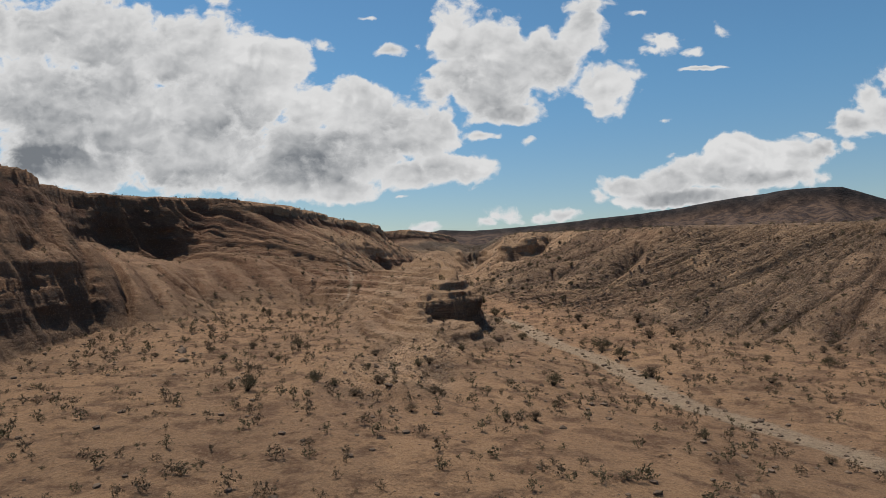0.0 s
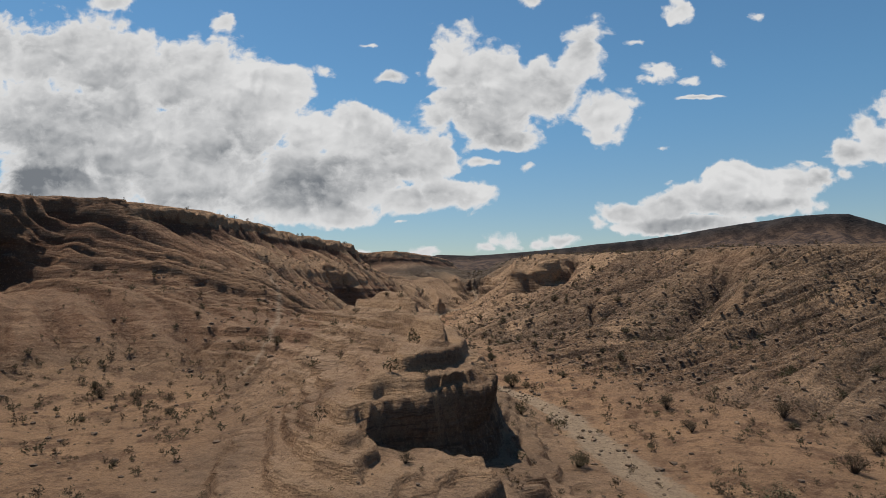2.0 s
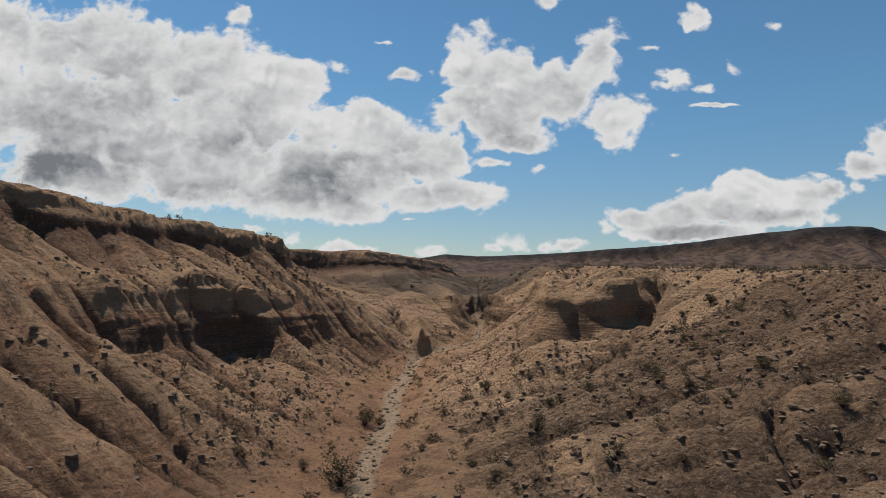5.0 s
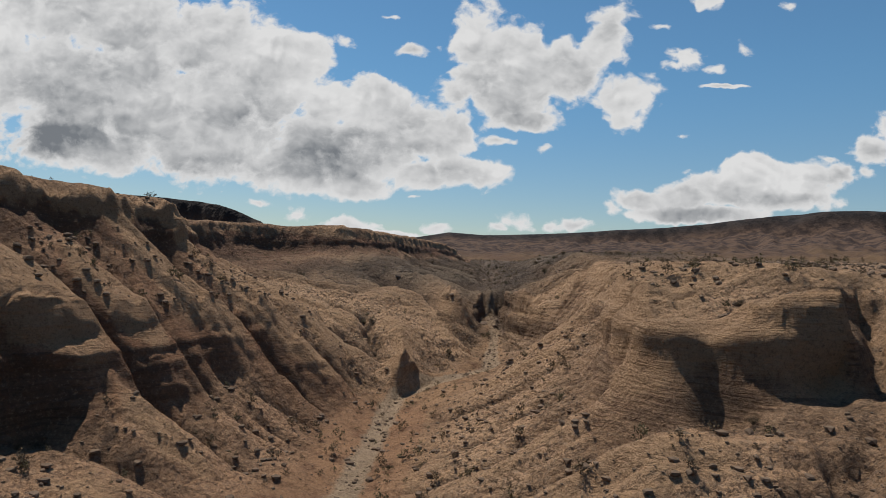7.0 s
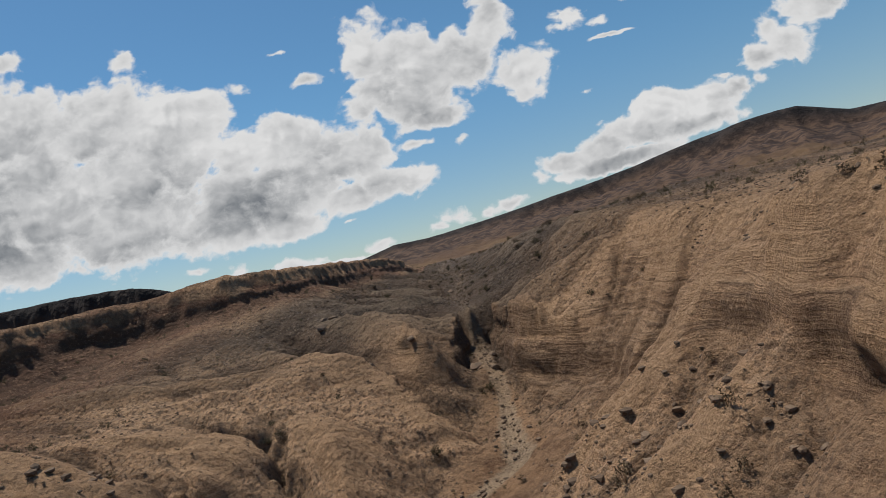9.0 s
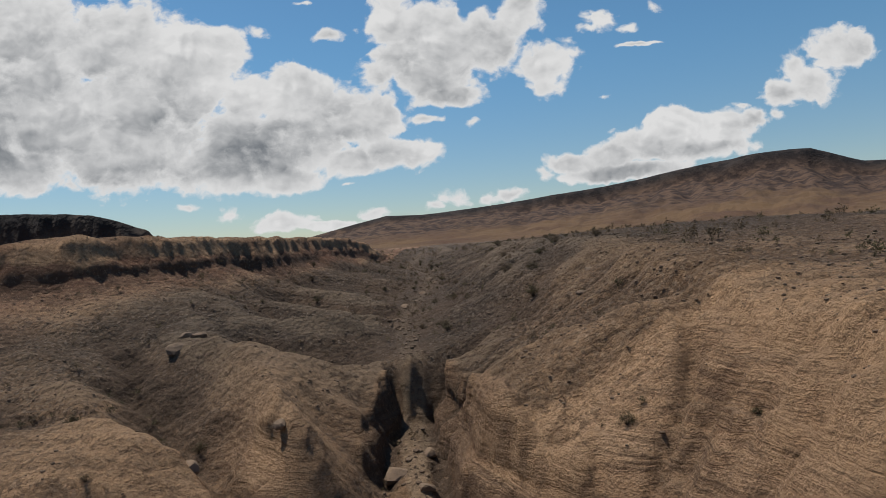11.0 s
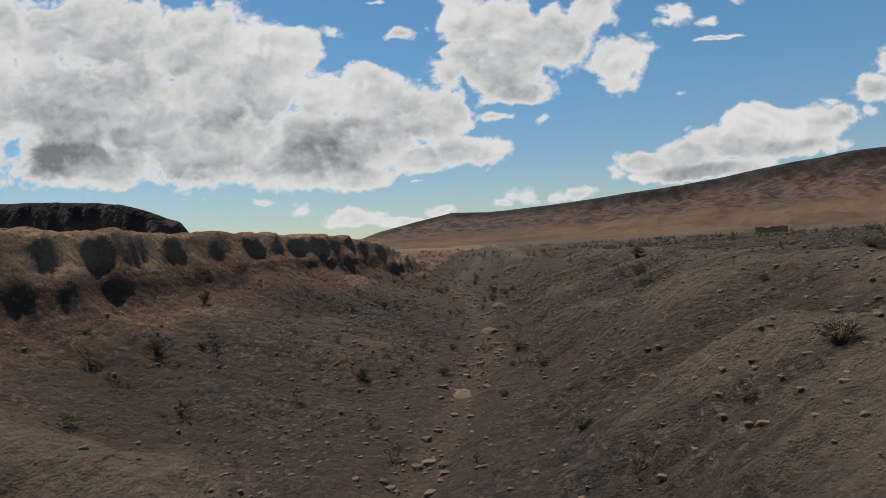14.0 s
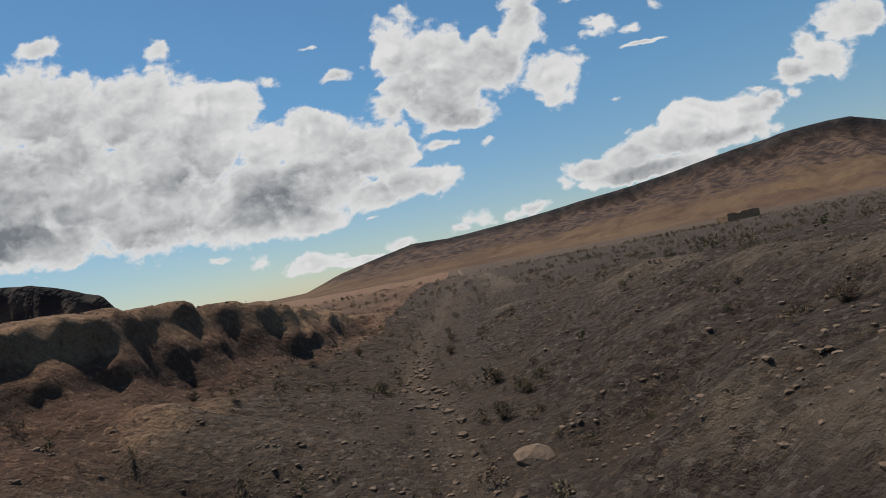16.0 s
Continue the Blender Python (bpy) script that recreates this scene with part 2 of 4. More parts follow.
TOE_WEST = [(-23, -40, 4), (-21.5, 10, 4.6), (-24.4, 35, 5.0), (-26.2, 42, 5.3), (-22.6, 46, 5.6), (-22.2, 53, 5.2), (-24.2, 58.2, 5.8), (-20.8, 60.6, 6.4), (-17.4, 59, 5.3), (-14.8, 60.3, 5.5)]
FAN_TOE_WEST = [(-4.4, 66.5, 5.0), (-6.6, 71, 5.2), (-7.8, 76, 5.2), (-7.1, 85.6, 5.2), (-7.4, 92, 5.3), (-7.4, 98, 5.6), (-7.0, 104, 5.6), (-7, 109, 5.9), (-6.6, 112.6, 6.2)]
SPUR = [(-17.5, 75, 12.0), (-15.4, 70.7, 10.5), (-12.8, 66.4, 8.6), (-10.5, 65.2, 8.6), (-7.5, 63.2, 9.2), (-4.7, 61, 9.9), (-3.9, 59.5, 9.7), (-3, 56, 9.3), (-1.8, 51, 8.9), (-1.2, 48.6, 8.7), (-2.7, 46.1, 7.9), (-3.6, 45.2, 7.4)]
SPUR_EDGE = [(-3.5, 44.8, 7.1), (-1.5, 45.6, 7.2), (-0.1, 47.3, 7.1), (0.4, 50, 7.2), (0, 54, 7.5), (-1.0, 58, 8.0), (-2.4, 61.5, 8.2)]
SPUR_CUT = [(-3.0, 44.3, 5.5), (-1.3, 45.1, 4.9), (0.25, 46.8, 4.6), (0.95, 50, 4.1), (0.9, 54, 4.3), (0.7, 58, 4.7), (-0.9, 63, 5.0), (-4.4, 66.5, 5.0)]
SPUR_WEST_FOOT = [(-14.8, 60.3, 5.5), (-11.6, 55.2, 5.2), (-10, 50, 4.9), (-8.6, 45, 4.8), (-7.4, 41.2, 4.9), (-6.2, 36, 4.6)]
APRON = [(-3.8, 44.9, 7.0), (-3.7, 42, 6.2), (-2.4, 39, 5.7), (-2.6, 34.5, 4.7), (-3, 28, 4.4)]
APRON_STEP = [(-2.2, 43.9, 5.6), (-0.1, 43.6, 5.7), (0.3, 42.4, 5.3)]
APRON_FOOT = [(1.0, 45.6, 4.2), (0.9, 43, 4.2), (0.9, 40.6, 4.1), (-0.2, 36.5, 4.0), (0.2, 28, 4.0)]
FLOOR = [(-18, 12, 4.6), (-16, 20, 4.6), (-12, 25.5, 4.6), (-9, 30, 4.6), (-12, 36, 4.6), (-12, 45, 4.6), (-17.5, 51, 4.7), (-15, 56, 4.9)]
FLOOR_EAST = [(0, 10, 4.2), (3, 22, 3.8), (5, 32, 3.4), (5.4, 40, 3.3), (3.2, 50, 3.5), (2.2, 57, 3.7)]
FLOOR_FAR_EAST = [(30, 10, 2.7), (20, 26, 2.8), (13, 40, 3.1), (9.5, 51, 3.6)]
TOE_EAST = [(44, -40, 2.4), (36, 14, 2.8), (31, 30, 3.0), (24.6, 40, 3.2), (21, 48, 3.3), (15.6, 52, 3.4), (11.6, 57, 4.0), (8.6, 62, 4.5), (5, 68, 4.6), (2.3, 72.5, 4.9), (0.5, 78, 5.1), (-1, 86, 5.3), (-2.3, 93, 5.4), (-3, 100, 5.6),
            (-3, 107, 5.9), (-2, 113, 6.4), (0.4, 116.5, 6.9), (1.5, 118, 7.3)]
FOOT_EAST = [(57, -40, 8), (54, 10, 8), (50, 26, 8), (42, 44, 8), (33, 54, 7.6), (27.6, 60.5, 7.4), (23, 64, 7.2), (19.6, 66.6, 7.0), (18.0, 70, 7.7), (19.2, 72.4, 8.6)]
RIM_EAST = [(66, -40, 13), (62, 20, 12.9), (54, 44, 12.8), (43, 60, 12.6), (34, 69, 12.6), (28, 74.5, 12.8), (23.6, 80, 13.1), (20.4, 85.5, 13.3), (18, 91, 13.4), (15.6, 97, 13.5), (13.2, 102, 13.4),
            (9.6, 102.4, 13.6), (7.6, 104, 13.6), (6.9, 108, 13.6), (7.3, 112, 13.5), (8.4, 116.2, 13.4), (7.3, 120, 13.4), (7, 125.8, 13.8), (7.2, 131, 14.3), (7.2, 140, 14.4), (6.6, 150, 14.3), (7.2, 160, 14.2), (7, 170, 13.9),
            (6, 182, 13.4), (8, 220, 14.4)]
# ribs and gullies of the eastern slope
RIB_LONG = [(5.6, 72, 5.6), (7.9, 73, 6.7), (11.7, 74.9, 7.3), (13.2, 76.3, 7.6), (16.6, 79.6, 9.7), (20.2, 83.8, 12.2)]
GULLY_LONG = [(8.8, 70.2, 5.59), (12.2, 70.4, 5.8), (14.8, 72.9, 5.9), (18.2, 77.2, 7.9), (21.2, 79.6, 10.09)]
RIB_LEDGE = [(16, 68.5, 6.9), (18.0, 70.6, 8.0), (19.7, 73.0, 10.0), (22.2, 75.6, 11.3), (24.6, 76.8, 12.0)]
RIB_MIDDLE = [(2.0, 81.5, 5.9), (8.8, 83.4, 8.6), (11.9, 84.4, 9.7), (15.1, 87.0, 11.1), (17.6, 88.4, 12.6)]
GULLY_MIDDLE = [(3.2, 77.4, 5.56), (9.4, 79, 6.7), (11.7, 80.7, 7.5), (17.0, 83.2, 10.26)]
GULLY_PILLAR = [(0.4, 89.6, 6.0), (3.6, 92, 6.7), (6, 94, 7.6), (7.9, 95.4, 8.6), (10, 97, 9.6), (11.3, 100, 11.0), (12, 102, 12.0)]
RIB_PILLAR = [(4, 88.4, 7.6), (9.0, 91, 9.6), (14.1, 93, 11.4)]
PILLAR_FOOT = [(9.5, 98.2, 9.9), (8.4, 96.9, 9.2), (7.2, 96.8, 9.0), (6.6, 98.3, 9.2), (5.8, 98.5, 9.1), (5.1, 97.0, 8.9), (4.3, 96.7, 8.9), (3.7, 98.2, 8.8), (3.3, 100.3, 8.7), (3.3, 102.2, 9.0), (2.9, 104.6, 8.9), (3.9, 107.2, 9.7), (4.6, 109.2, 10.3), (5.1, 112, 10.4), (4.7, 116, 10.0)]
PILLAR_TOP = [(9.9, 99.2, 13.0), (8.5, 99.2, 12.7), (7.5, 99.4, 12.5), (6.8, 100.9, 12.4), (5.9, 101, 12.3), (5.4, 99.7, 12.0), (4.7, 100.2, 12.0), (4.7, 101.2, 12.2), (5.2, 103, 12.7), (5.4, 106, 12.9), (6.0, 109, 12.7), (6.4, 112.6, 12.7), (6.0, 115.6, 11.9)]
# the walls of the narrows and the gravel slope above them
WALL_TOP = [(5.0, 117, 10.3), (4.6, 119.6, 10.2), (4.2, 121.2, 10.4), (3.4, 122.7, 11.0), (2.4, 123.9, 11.2), (2.3, 126.5, 11.5), (1.8, 129, 11.2), (1.3, 131, 11.1)]
WALL_FOOT = [(3.4, 118.4, 8.3), (3.1, 120.2, 8.4), (2.6, 121.7, 8.4), (1.7, 123.4, 8.3), (1.3, 126.6, 8.7), (0.85, 129.2, 9.0), (0.75, 130.9, 9.0)]
SLOT_WEST_TOP = [(-1.5, 127.2, 10.0), (-1.2, 128.6, 10.5), (-0.9, 130, 10.9), (-0.7, 131.5, 11.1)]
SLOT_WEST_FOOT = [(-0.6, 126.6, 8.5), (-0.6, 128.4, 8.8), (-0.5, 129.8, 8.9), (-0.4, 130.9, 9.0)]
TOE_NORTH_EAST = [(1.2, 133, 11.2), (1.6, 137.8, 11.6), (1.6, 144, 11.9), (2.0, 151, 12.0), (2.2, 157, 12.2), (1.6, 165, 12.4), (0.9, 172, 12.5), (1.6, 186, 12.9)]
SLOPE_NORTH_EAST = [(6.2, 119, 12.2), (5.3, 122.4, 11.9), (6.0, 124, 12.8), (4, 125.4, 12.0), (3.1, 127.4, 11.8), (4.1, 131.5, 12.4), (5.0, 135.3, 13.2), (3.4, 138.5, 12.8), (4.7, 139.9, 13.5), (3.4, 146.6, 12.9), (4.3, 151.8, 13.3), (3.4, 156, 12.9), (3.6, 164, 13.0)]
# clay mounds under the western wall
MOUND_FRONT = [(-13, 124.4, 11.0), (-9.9, 130.0, 11.6), (-8.2, 127.4, 11.3), (-6.5, 125.2, 11.0), (-4.6, 124.5, 10.4), (-2.8, 122.4, 9.2), (-1.3, 120.9, 7.9)]
MOUND_FRONT_FOOT = [(-10.4, 116.6, 8.6), (-8.6, 116.2, 7.9), (-7.6, 119.4, 8.4), (-6.4, 117.8, 7.3), (-5.9, 114.4, 6.4)]
NOSE = [(-6.5, 122, 9.9), (-5.2, 118.4, 8.8), (-4.9, 115.4, 8.1), (-4.8, 114.6, 7.4)]
NOSE_CUT = [(-3.4, 121.4, 8.4), (-3.3, 118.2, 6.6), (-2.4, 118.6, 6.7)]
WEST_SHELF = [(-13.6, 111.8, 11.6), (-12.4, 113.4, 11.0), (-10.4, 114.2, 10.0), (-9.4, 117.2, 9.5), (-10.4, 119.8, 9.9)]
GULLY_FRONT = [(-9, 131.9, 11.29), (-7.0, 128.6, 10.1), (-4.9, 126.6, 9.4), (-3.6, 124.4, 8.6), (-2.0, 121.9, 7.1), (-0.8, 121.2, 6.89)]
MOUND_MAIN = [(-10, 133.6, 12.5), (-7.4, 132.5, 12.4), (-5.2, 130.3, 12.3), (-3.5, 128, 11.9), (-2.7, 125.7, 11.4), (-2.2, 125.0, 10.6), (-1.4, 124.0, 8.6)]
MOUND_MAIN_SIDE = [(-5.2, 130.3, 12.3), (-2.4, 130, 11.6), (-1.4, 129.7, 10.8), (-0.7, 128.9, 9.9)]
GULLY_MAIN = [(-5.2, 132.8, 11.36), (-2.6, 132.3, 10.5), (-0.9, 132.0, 10.76)]
MOUND_PALE = [(-7.3, 136, 12.7), (-4.9, 134.8, 12.3), (-2.6, 134.8, 12.1), (-1.5, 136, 11.6), (-0.9, 137, 11.1)]
GULLY_PALE = [(-6.2, 137.2, 11.84), (-3.6, 136.9, 10.85), (-1.4, 138.0, 10.84)]
MOUND_SECOND = [(-7, 139.2, 12.9), (-4.6, 139.0, 12.4), (-2.4, 139.0, 12.0), (-0.9, 139.5, 11.5)]
GULLY_SECOND = [(-6.6, 142.4, 12.02), (-3.6, 141.2, 10.8), (-1.2, 141, 10.92)]
MOUND_THIRD = [(-7.2, 145.2, 12.9), (-5.2, 144.3, 12.7), (-2.9, 143.3, 12.0), (-1.1, 142.6, 11.6)]
TERRACE = [(-6.2, 148.2, 12.48), (-4.6, 147.4, 11.95), (-2.5, 147, 11.65), (-1.4, 150.4, 11.78)]
MOUND_FOURTH = [(-5.8, 151.6, 13.1), (-4.2, 152.4, 12.9), (-2.6, 153.4, 12.4), (-0.8, 154.8, 12.0)]
TERRACE_HEAD = [(-4.7, 156, 12.8), (-3.7, 157.7, 12.5), (-1.8, 158.3, 12.3), (-2.6, 163, 12.8), (-2.6, 170, 12.6)]


TRAIL = [(-16.4, 75.7, 11.2), (-14.1, 70.6, 9.7), (-12.5, 65.0, 8.1), (-12.1, 61.7, 7.0), (-11.8, 59.1, 6.3), (-12.4, 58.4, 5.7)]


def dense(rows, step):
    p = np.array(rows, float)
    s = np.concatenate([[0], np.cumsum(np.hypot(np.diff(p[:, 0]), np.diff(p[:, 1])))])
    q = np.arange(0, s[-1] + step, step)
    return np.stack([np.interp(q, s, p[:, i]) for i in range(3)], 1)


def beside(rows, shift, drop):
    """The line at a distance to the right of another, lower by drop."""
    p = dense(rows, 1.0)
    d = np.gradient(p[:, :2], axis=0)
    d = d / np.maximum(np.hypot(d[:, 0], d[:, 1]), 1e-6)[:, None]
    return np.stack([p[:, 0] + d[:, 1] * shift, p[:, 1] - d[:, 0] * shift, p[:, 2] - drop], 1)


CELL, GX0, GX1, GY0, GY1 = 0.3, -46.0, 64.0, 10.0, 184.0


def lay_out():
    """Stretches a membrane over the break lines: height, and rank from the wash (0) over the cliff foot (0.5) to the rim (1) and the high ground."""
    nx, ny = int((GX1 - GX0) / CELL) + 1, int((GY1 - GY0) / CELL) + 1
    ranks = [(0.0, (WASH,)), (0.04, (FLOOR, FLOOR_EAST, FLOOR_FAR_EAST, APRON_FOOT)), (0.1, (TOE_WEST, FAN_TOE_WEST, TOE_EAST, SPUR_CUT, SPUR_WEST_FOOT, TOE_NORTH_EAST)),
             (0.3, (SPUR, SPUR_EDGE, APRON, APRON_STEP, SLOT_WEST_TOP, WALL_FOOT, MOUND_FRONT, NOSE, WEST_SHELF, MOUND_MAIN, MOUND_MAIN_SIDE, MOUND_PALE, MOUND_SECOND, MOUND_THIRD, MOUND_FOURTH, RIB_LONG, RIB_MIDDLE, RIB_PILLAR)),
             (0.2, (SLOT_WEST_FOOT, MOUND_FRONT_FOOT, NOSE_CUT, GULLY_FRONT, GULLY_MAIN, GULLY_PALE, GULLY_SECOND, TERRACE, TERRACE_HEAD, GULLY_LONG, GULLY_MIDDLE, GULLY_PILLAR)), (0.4, (BAND_FOOT_WEST, PILLAR_FOOT, SLOPE_NORTH_EAST, RIB_LEDGE)),
             (0.5, (FOOT_WEST, FOOT_EAST, LEDGE_WEST)), (0.62, (WALL_TOP,)), (0.88, (PILLAR_TOP,)), (1.0, (RIM_WEST, RIM_EAST)), (0.8, (beside(RIM_WEST[:16], 0.6, 1.6), beside(RIM_WEST[15:23], 0.5, 1.2), beside(RIM_WEST[22:30], 0.5, 0.9))), (0.56, (beside(RIM_WEST[15:23], 1.4, 2.5), beside(RIM_WEST[22:30], 1.15, 1.8))),
             (1.3, (beside(RIM_WEST[:15], -9, -0.2), beside(RIM_WEST[22:], -9, 0.7), beside(RIM_EAST, 9, -0.15)))]
    px, py, pv, pu = [], [], [], []
    for u, rows in ranks:
        for r in rows:
            d = dense(r, 0.12)
            px.append(d[:, 0]), py.append(d[:, 1]), pv.append(d[:, 2]), pu.append(np.full(len(d), u))
    px, py, pv, pu = (np.concatenate(a) for a in (px, py, pv, pu))
    z = u = None
    for f in (16, 8, 4, 2, 1):
        w, h, c = -(-nx // f), -(-ny // f), CELL * f
        ix, iy = np.round((px - GX0) / c).astype(int), np.round((py - GY0) / c).astype(int)
        ok = (ix >= 0) & (ix < w) & (iy >= 0) & (iy < h)
        at = iy[ok] * w + ix[ok]
        n = np.bincount(at, minlength=w * h).reshape(h, w)
        fixed = n > 0
        lz, lu = (np.bincount(at, weights=q[ok], minlength=w * h).reshape(h, w) / np.maximum(n, 1) for q in (pv, pu))
        if z is None:
            z, u = np.where(fixed, lz, pv.mean()), np.where(fixed, lu, 0.5)
        else:
            z, u = (np.where(fixed, l, np.repeat(np.repeat(a, 2, 0), 2, 1)[:h, :w]) for l, a in ((lz, z), (lu, u)))
        for _ in range(400 if f > 2 else 120):
            for a, l in ((z, lz), (u, lu)):
                p = np.pad(a, 1, mode="edge")
                a[:] = np.where(fixed, l, (p[:-2, 1:-1] + p[2:, 1:-1] + p[1:-1, :-2] + p[1:-1, 2:]) / 4)
    return z, u


def sample(grid, x, y):
    fx = np.clip((x - GX0) / CELL, 0, grid.shape[1] - 1.001)
    fy = np.clip((y - GY0) / CELL, 0, grid.shape[0] - 1.001)
    ix, iy = fx.astype(int), fy.astype(int)
    fx, fy = fx - ix, fy - iy
    return (grid[iy, ix] * (1 - fx) + grid[iy, ix + 1] * fx) * (1 - fy) + (grid[iy + 1, ix] * (1 - fx) + grid[iy + 1, ix + 1] * fx) * fy


def blurred(a, n):
    for axis in (0, 1):
        run = np.cumsum(np.pad(a, [(n + 1, n) if i == axis else (0, 0) for i in (0, 1)], mode="edge"), axis=axis)
        m = 2 * n + 1
        a = (run[m:] - run[:-m]) / m if axis == 0 else (run[:, m:] - run[:, :-m]) / m
    return a


LAND, RANK = lay_out()
_soft = blurred(LAND, 1)
SLOPE_Y, SLOPE_X = np.gradient(_soft, CELL)
STEEP = blurred(np.hypot(SLOPE_X, SLOPE_Y), 1)


def plateau(x, y):
    """The high ground on both sides, rising slowly away."""
    left = (0.02 * np.clip(-x - 30, 0, 60) + 0.3 * fbm(x, y, 25, 3, 31)) * (1 - sstep(95, 130, y)) - 0.03 * np.clip(y - 130, 0, 60) * sstep(-12, -30, x)
    right = 0.006 * np.clip(x - 20, 0, 150) + 0.3 * fbm(x, y, 22, 3, 37)
    return np.where(x < 0, left, right)


def wash_line(y):
    xs, ys, zs = zip(*WASH)
    return np.interp(y, ys, xs) + 0.35 * fbm(y, y * 0 + 1.7, 5, 3, 15), np.interp(y, ys, zs)


def warped(x, y):
    """Where the plan is read for a place: its lines waver."""
    high = sstep(0.4, 0.6, sample(RANK, x, y)) * (x < -3)
    return x + 0.35 * fbm(x, y, 3.2, 3, 3) + 0.9 * high * fbm(y, x * 0.3, 4.5, 2, 19), y + 0.35 * fbm(x, y, 3.2, 3, 5) + 0.6 * high * fbm(x, y, 4.5, 2, 21)


def base_height(x, y):
    """Large forms before the rain has worked on them: height, cliff, wash, upper canyon, slope, spur and distance past the rim."""
    xb, yb = warped(x, y)
    z, u, steep = sample(LAND, xb, yb), sample(RANK, xb, yb), sample(STEEP, xb, yb)
    w = wash_line(y)
    k = sstep(121, 134, y + 2.0 * fbm(x, y, 8, 2, 9) - 3.5 * sstep(2.5, 4.5, x))
    out = (u - 1) * 30
    off = np.clip(GX0 - x, 0, None) + np.clip(x - GX1, 0, None)
    out = np.maximum(out, off)
    z = z + plateau(x, y) * sstep(0, 8, out)
    half = 0.5 + 0.25 * fbm(y, y * 0, 8, 2, 17) + 0.5 * (1 - sstep(50, 70, y)) - 0.2 * sstep(120, 126, y)
    best = np.full(np.shape(x), 1e9)
    for (xa, ya, _), (xc, yc, _) in zip(SPUR[3:], SPUR[4:]):
        ex, ey = xc - xa, yc - ya
        t = np.clip(((x - xa) * ex + (y - ya) * ey) / (ex * ex + ey * ey), 0, 1)
        best = np.minimum(best, np.hypot(x - xa - t * ex, y - ya - t * ey))
    spur = (1 - sstep(4.5, 7.5, best)) * (1 - sstep(64, 67, y))
    cliff = np.maximum(sstep(0.95, 1.8, steep) * (1 - 0.3 * k), 0.85 * spur)
    slope = sstep(0.06, 0.2, u)
    # buttresses and flutes
    work = slope * (1 - sstep(0.9, 1.05, u)) * (1 - spur)
    along = y + (1 - sstep(60, 76, y)) * (-0.67 * x - 0.26 * y) * (x > 0) + (1 - sstep(66, 74, y)) * (0.9 * x - 0.2 * y) * (x < 0)
    z = z + work * (1 - 0.6 * k) * 0.6 * (np.abs(perlin(along / 4.2, u * 1.2, 201)) * 2.4 - 0.75)
    z = z + work * 0.35 * fbm(x, y, 3.5, 4, 203)
    far = sstep(176, 205, y)
    z = z * (1 - far) + far * (13.4 - 3.2 * sstep(215, 340, y) + 0.5 * fbm(x, y, 30, 3, 71))
    sand = np.exp(-((x - w[0]) / (half + 0.15)) ** 2 * 0.9)
    return z, cliff, sand, k, slope, spur, out


# ---- running water: the slopes are cut into gullies by their own drainage ----
def erode(z, fixed, rain, soft, creep, steps):
    h, w = z.shape
    n = h * w
    near = [(dy, dx, math.hypot(dy, dx) * CELL) for dy in (-1, 0, 1) for dx in (-1, 0, 1) if dy or dx]
    rng = np.random.RandomState(5)
    area = rain
    for step in range(steps):
        zp = np.pad(z, 1, constant_values=1e6)
        best, rec = np.zeros((h, w)), np.arange(n).reshape(h, w)
        for dy, dx, dist in near:
            drop = (z - zp[1 + dy:1 + dy + h, 1 + dx:1 + dx + w]) / dist * rng.uniform(0.8, 1.0, (h, w))
            hit = drop > best
            best = np.where(hit, drop, best)
            rec = np.where(hit, np.arange(n).reshape(h, w) + dy * w + dx, rec)
        order = np.argsort(-z.ravel(), kind="stable").tolist()
        r = rec.ravel().tolist()
        a = (rain * CELL * CELL).ravel().tolist()
        for i in order:
            j = r[i]
            if j != i:
                a[j] += a[i]
        area = np.array(a).reshape(h, w)
        f = (soft * np.sqrt(area) / CELL * (1 - fixed)).ravel().tolist()
        zl = z.ravel().tolist()
        for i in reversed(order):
            j = r[i]
            if j != i:
                q = f[i]
                zl[i] = (zl[i] + q * zl[j]) / (1 + q)
        z = np.array(zl).reshape(h, w)
        # soil creep rounds the edges, pits fill up
        zp = np.pad(z, 1, mode="edge")
        mean = (zp[:-2, 1:-1] + zp[2:, 1:-1] + zp[1:-1, :-2] + zp[1:-1, 2:]) / 4
        z = z + np.where(mean > z, 0.22, 0.05) * (mean - z) * (1 - fixed) * creep
    return z, area


def make_relief():
    gx, gy = np.arange(GX0, GX1, CELL), np.arange(GY0, GY1, CELL)
    X, Y = np.meshgrid(gx, gy)
    z0, cliff, sand, k, slope, spur, out = base_height(X, Y)
    inside = 1 - sstep(-0.5, 1.5, out)
    start = z0 + 0.2 * fbm(X, Y, 2.2, 4, 57) * (1 - sand)
    z, area = erode(start, (sand > 0.75) * 1.0, 0.02 + 0.98 * inside, (0.10 - 0.08 * cliff) * (0.1 + 0.9 * inside) * (1 - 0.4 * k) * (0.25 + 0.75 * np.maximum(slope, spur)), 1 - 0.9 * cliff, 4)
    cut = z - z0
    cut = np.clip(cut - 0.7 * blurred(cut, 8), -1.0 * inside - 0.2, 0.5)
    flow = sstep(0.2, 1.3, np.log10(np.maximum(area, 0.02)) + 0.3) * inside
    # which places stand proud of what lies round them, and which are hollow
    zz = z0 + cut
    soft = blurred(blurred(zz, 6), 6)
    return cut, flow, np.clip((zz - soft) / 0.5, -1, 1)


CUT, FLOW, PROUD = make_relief()


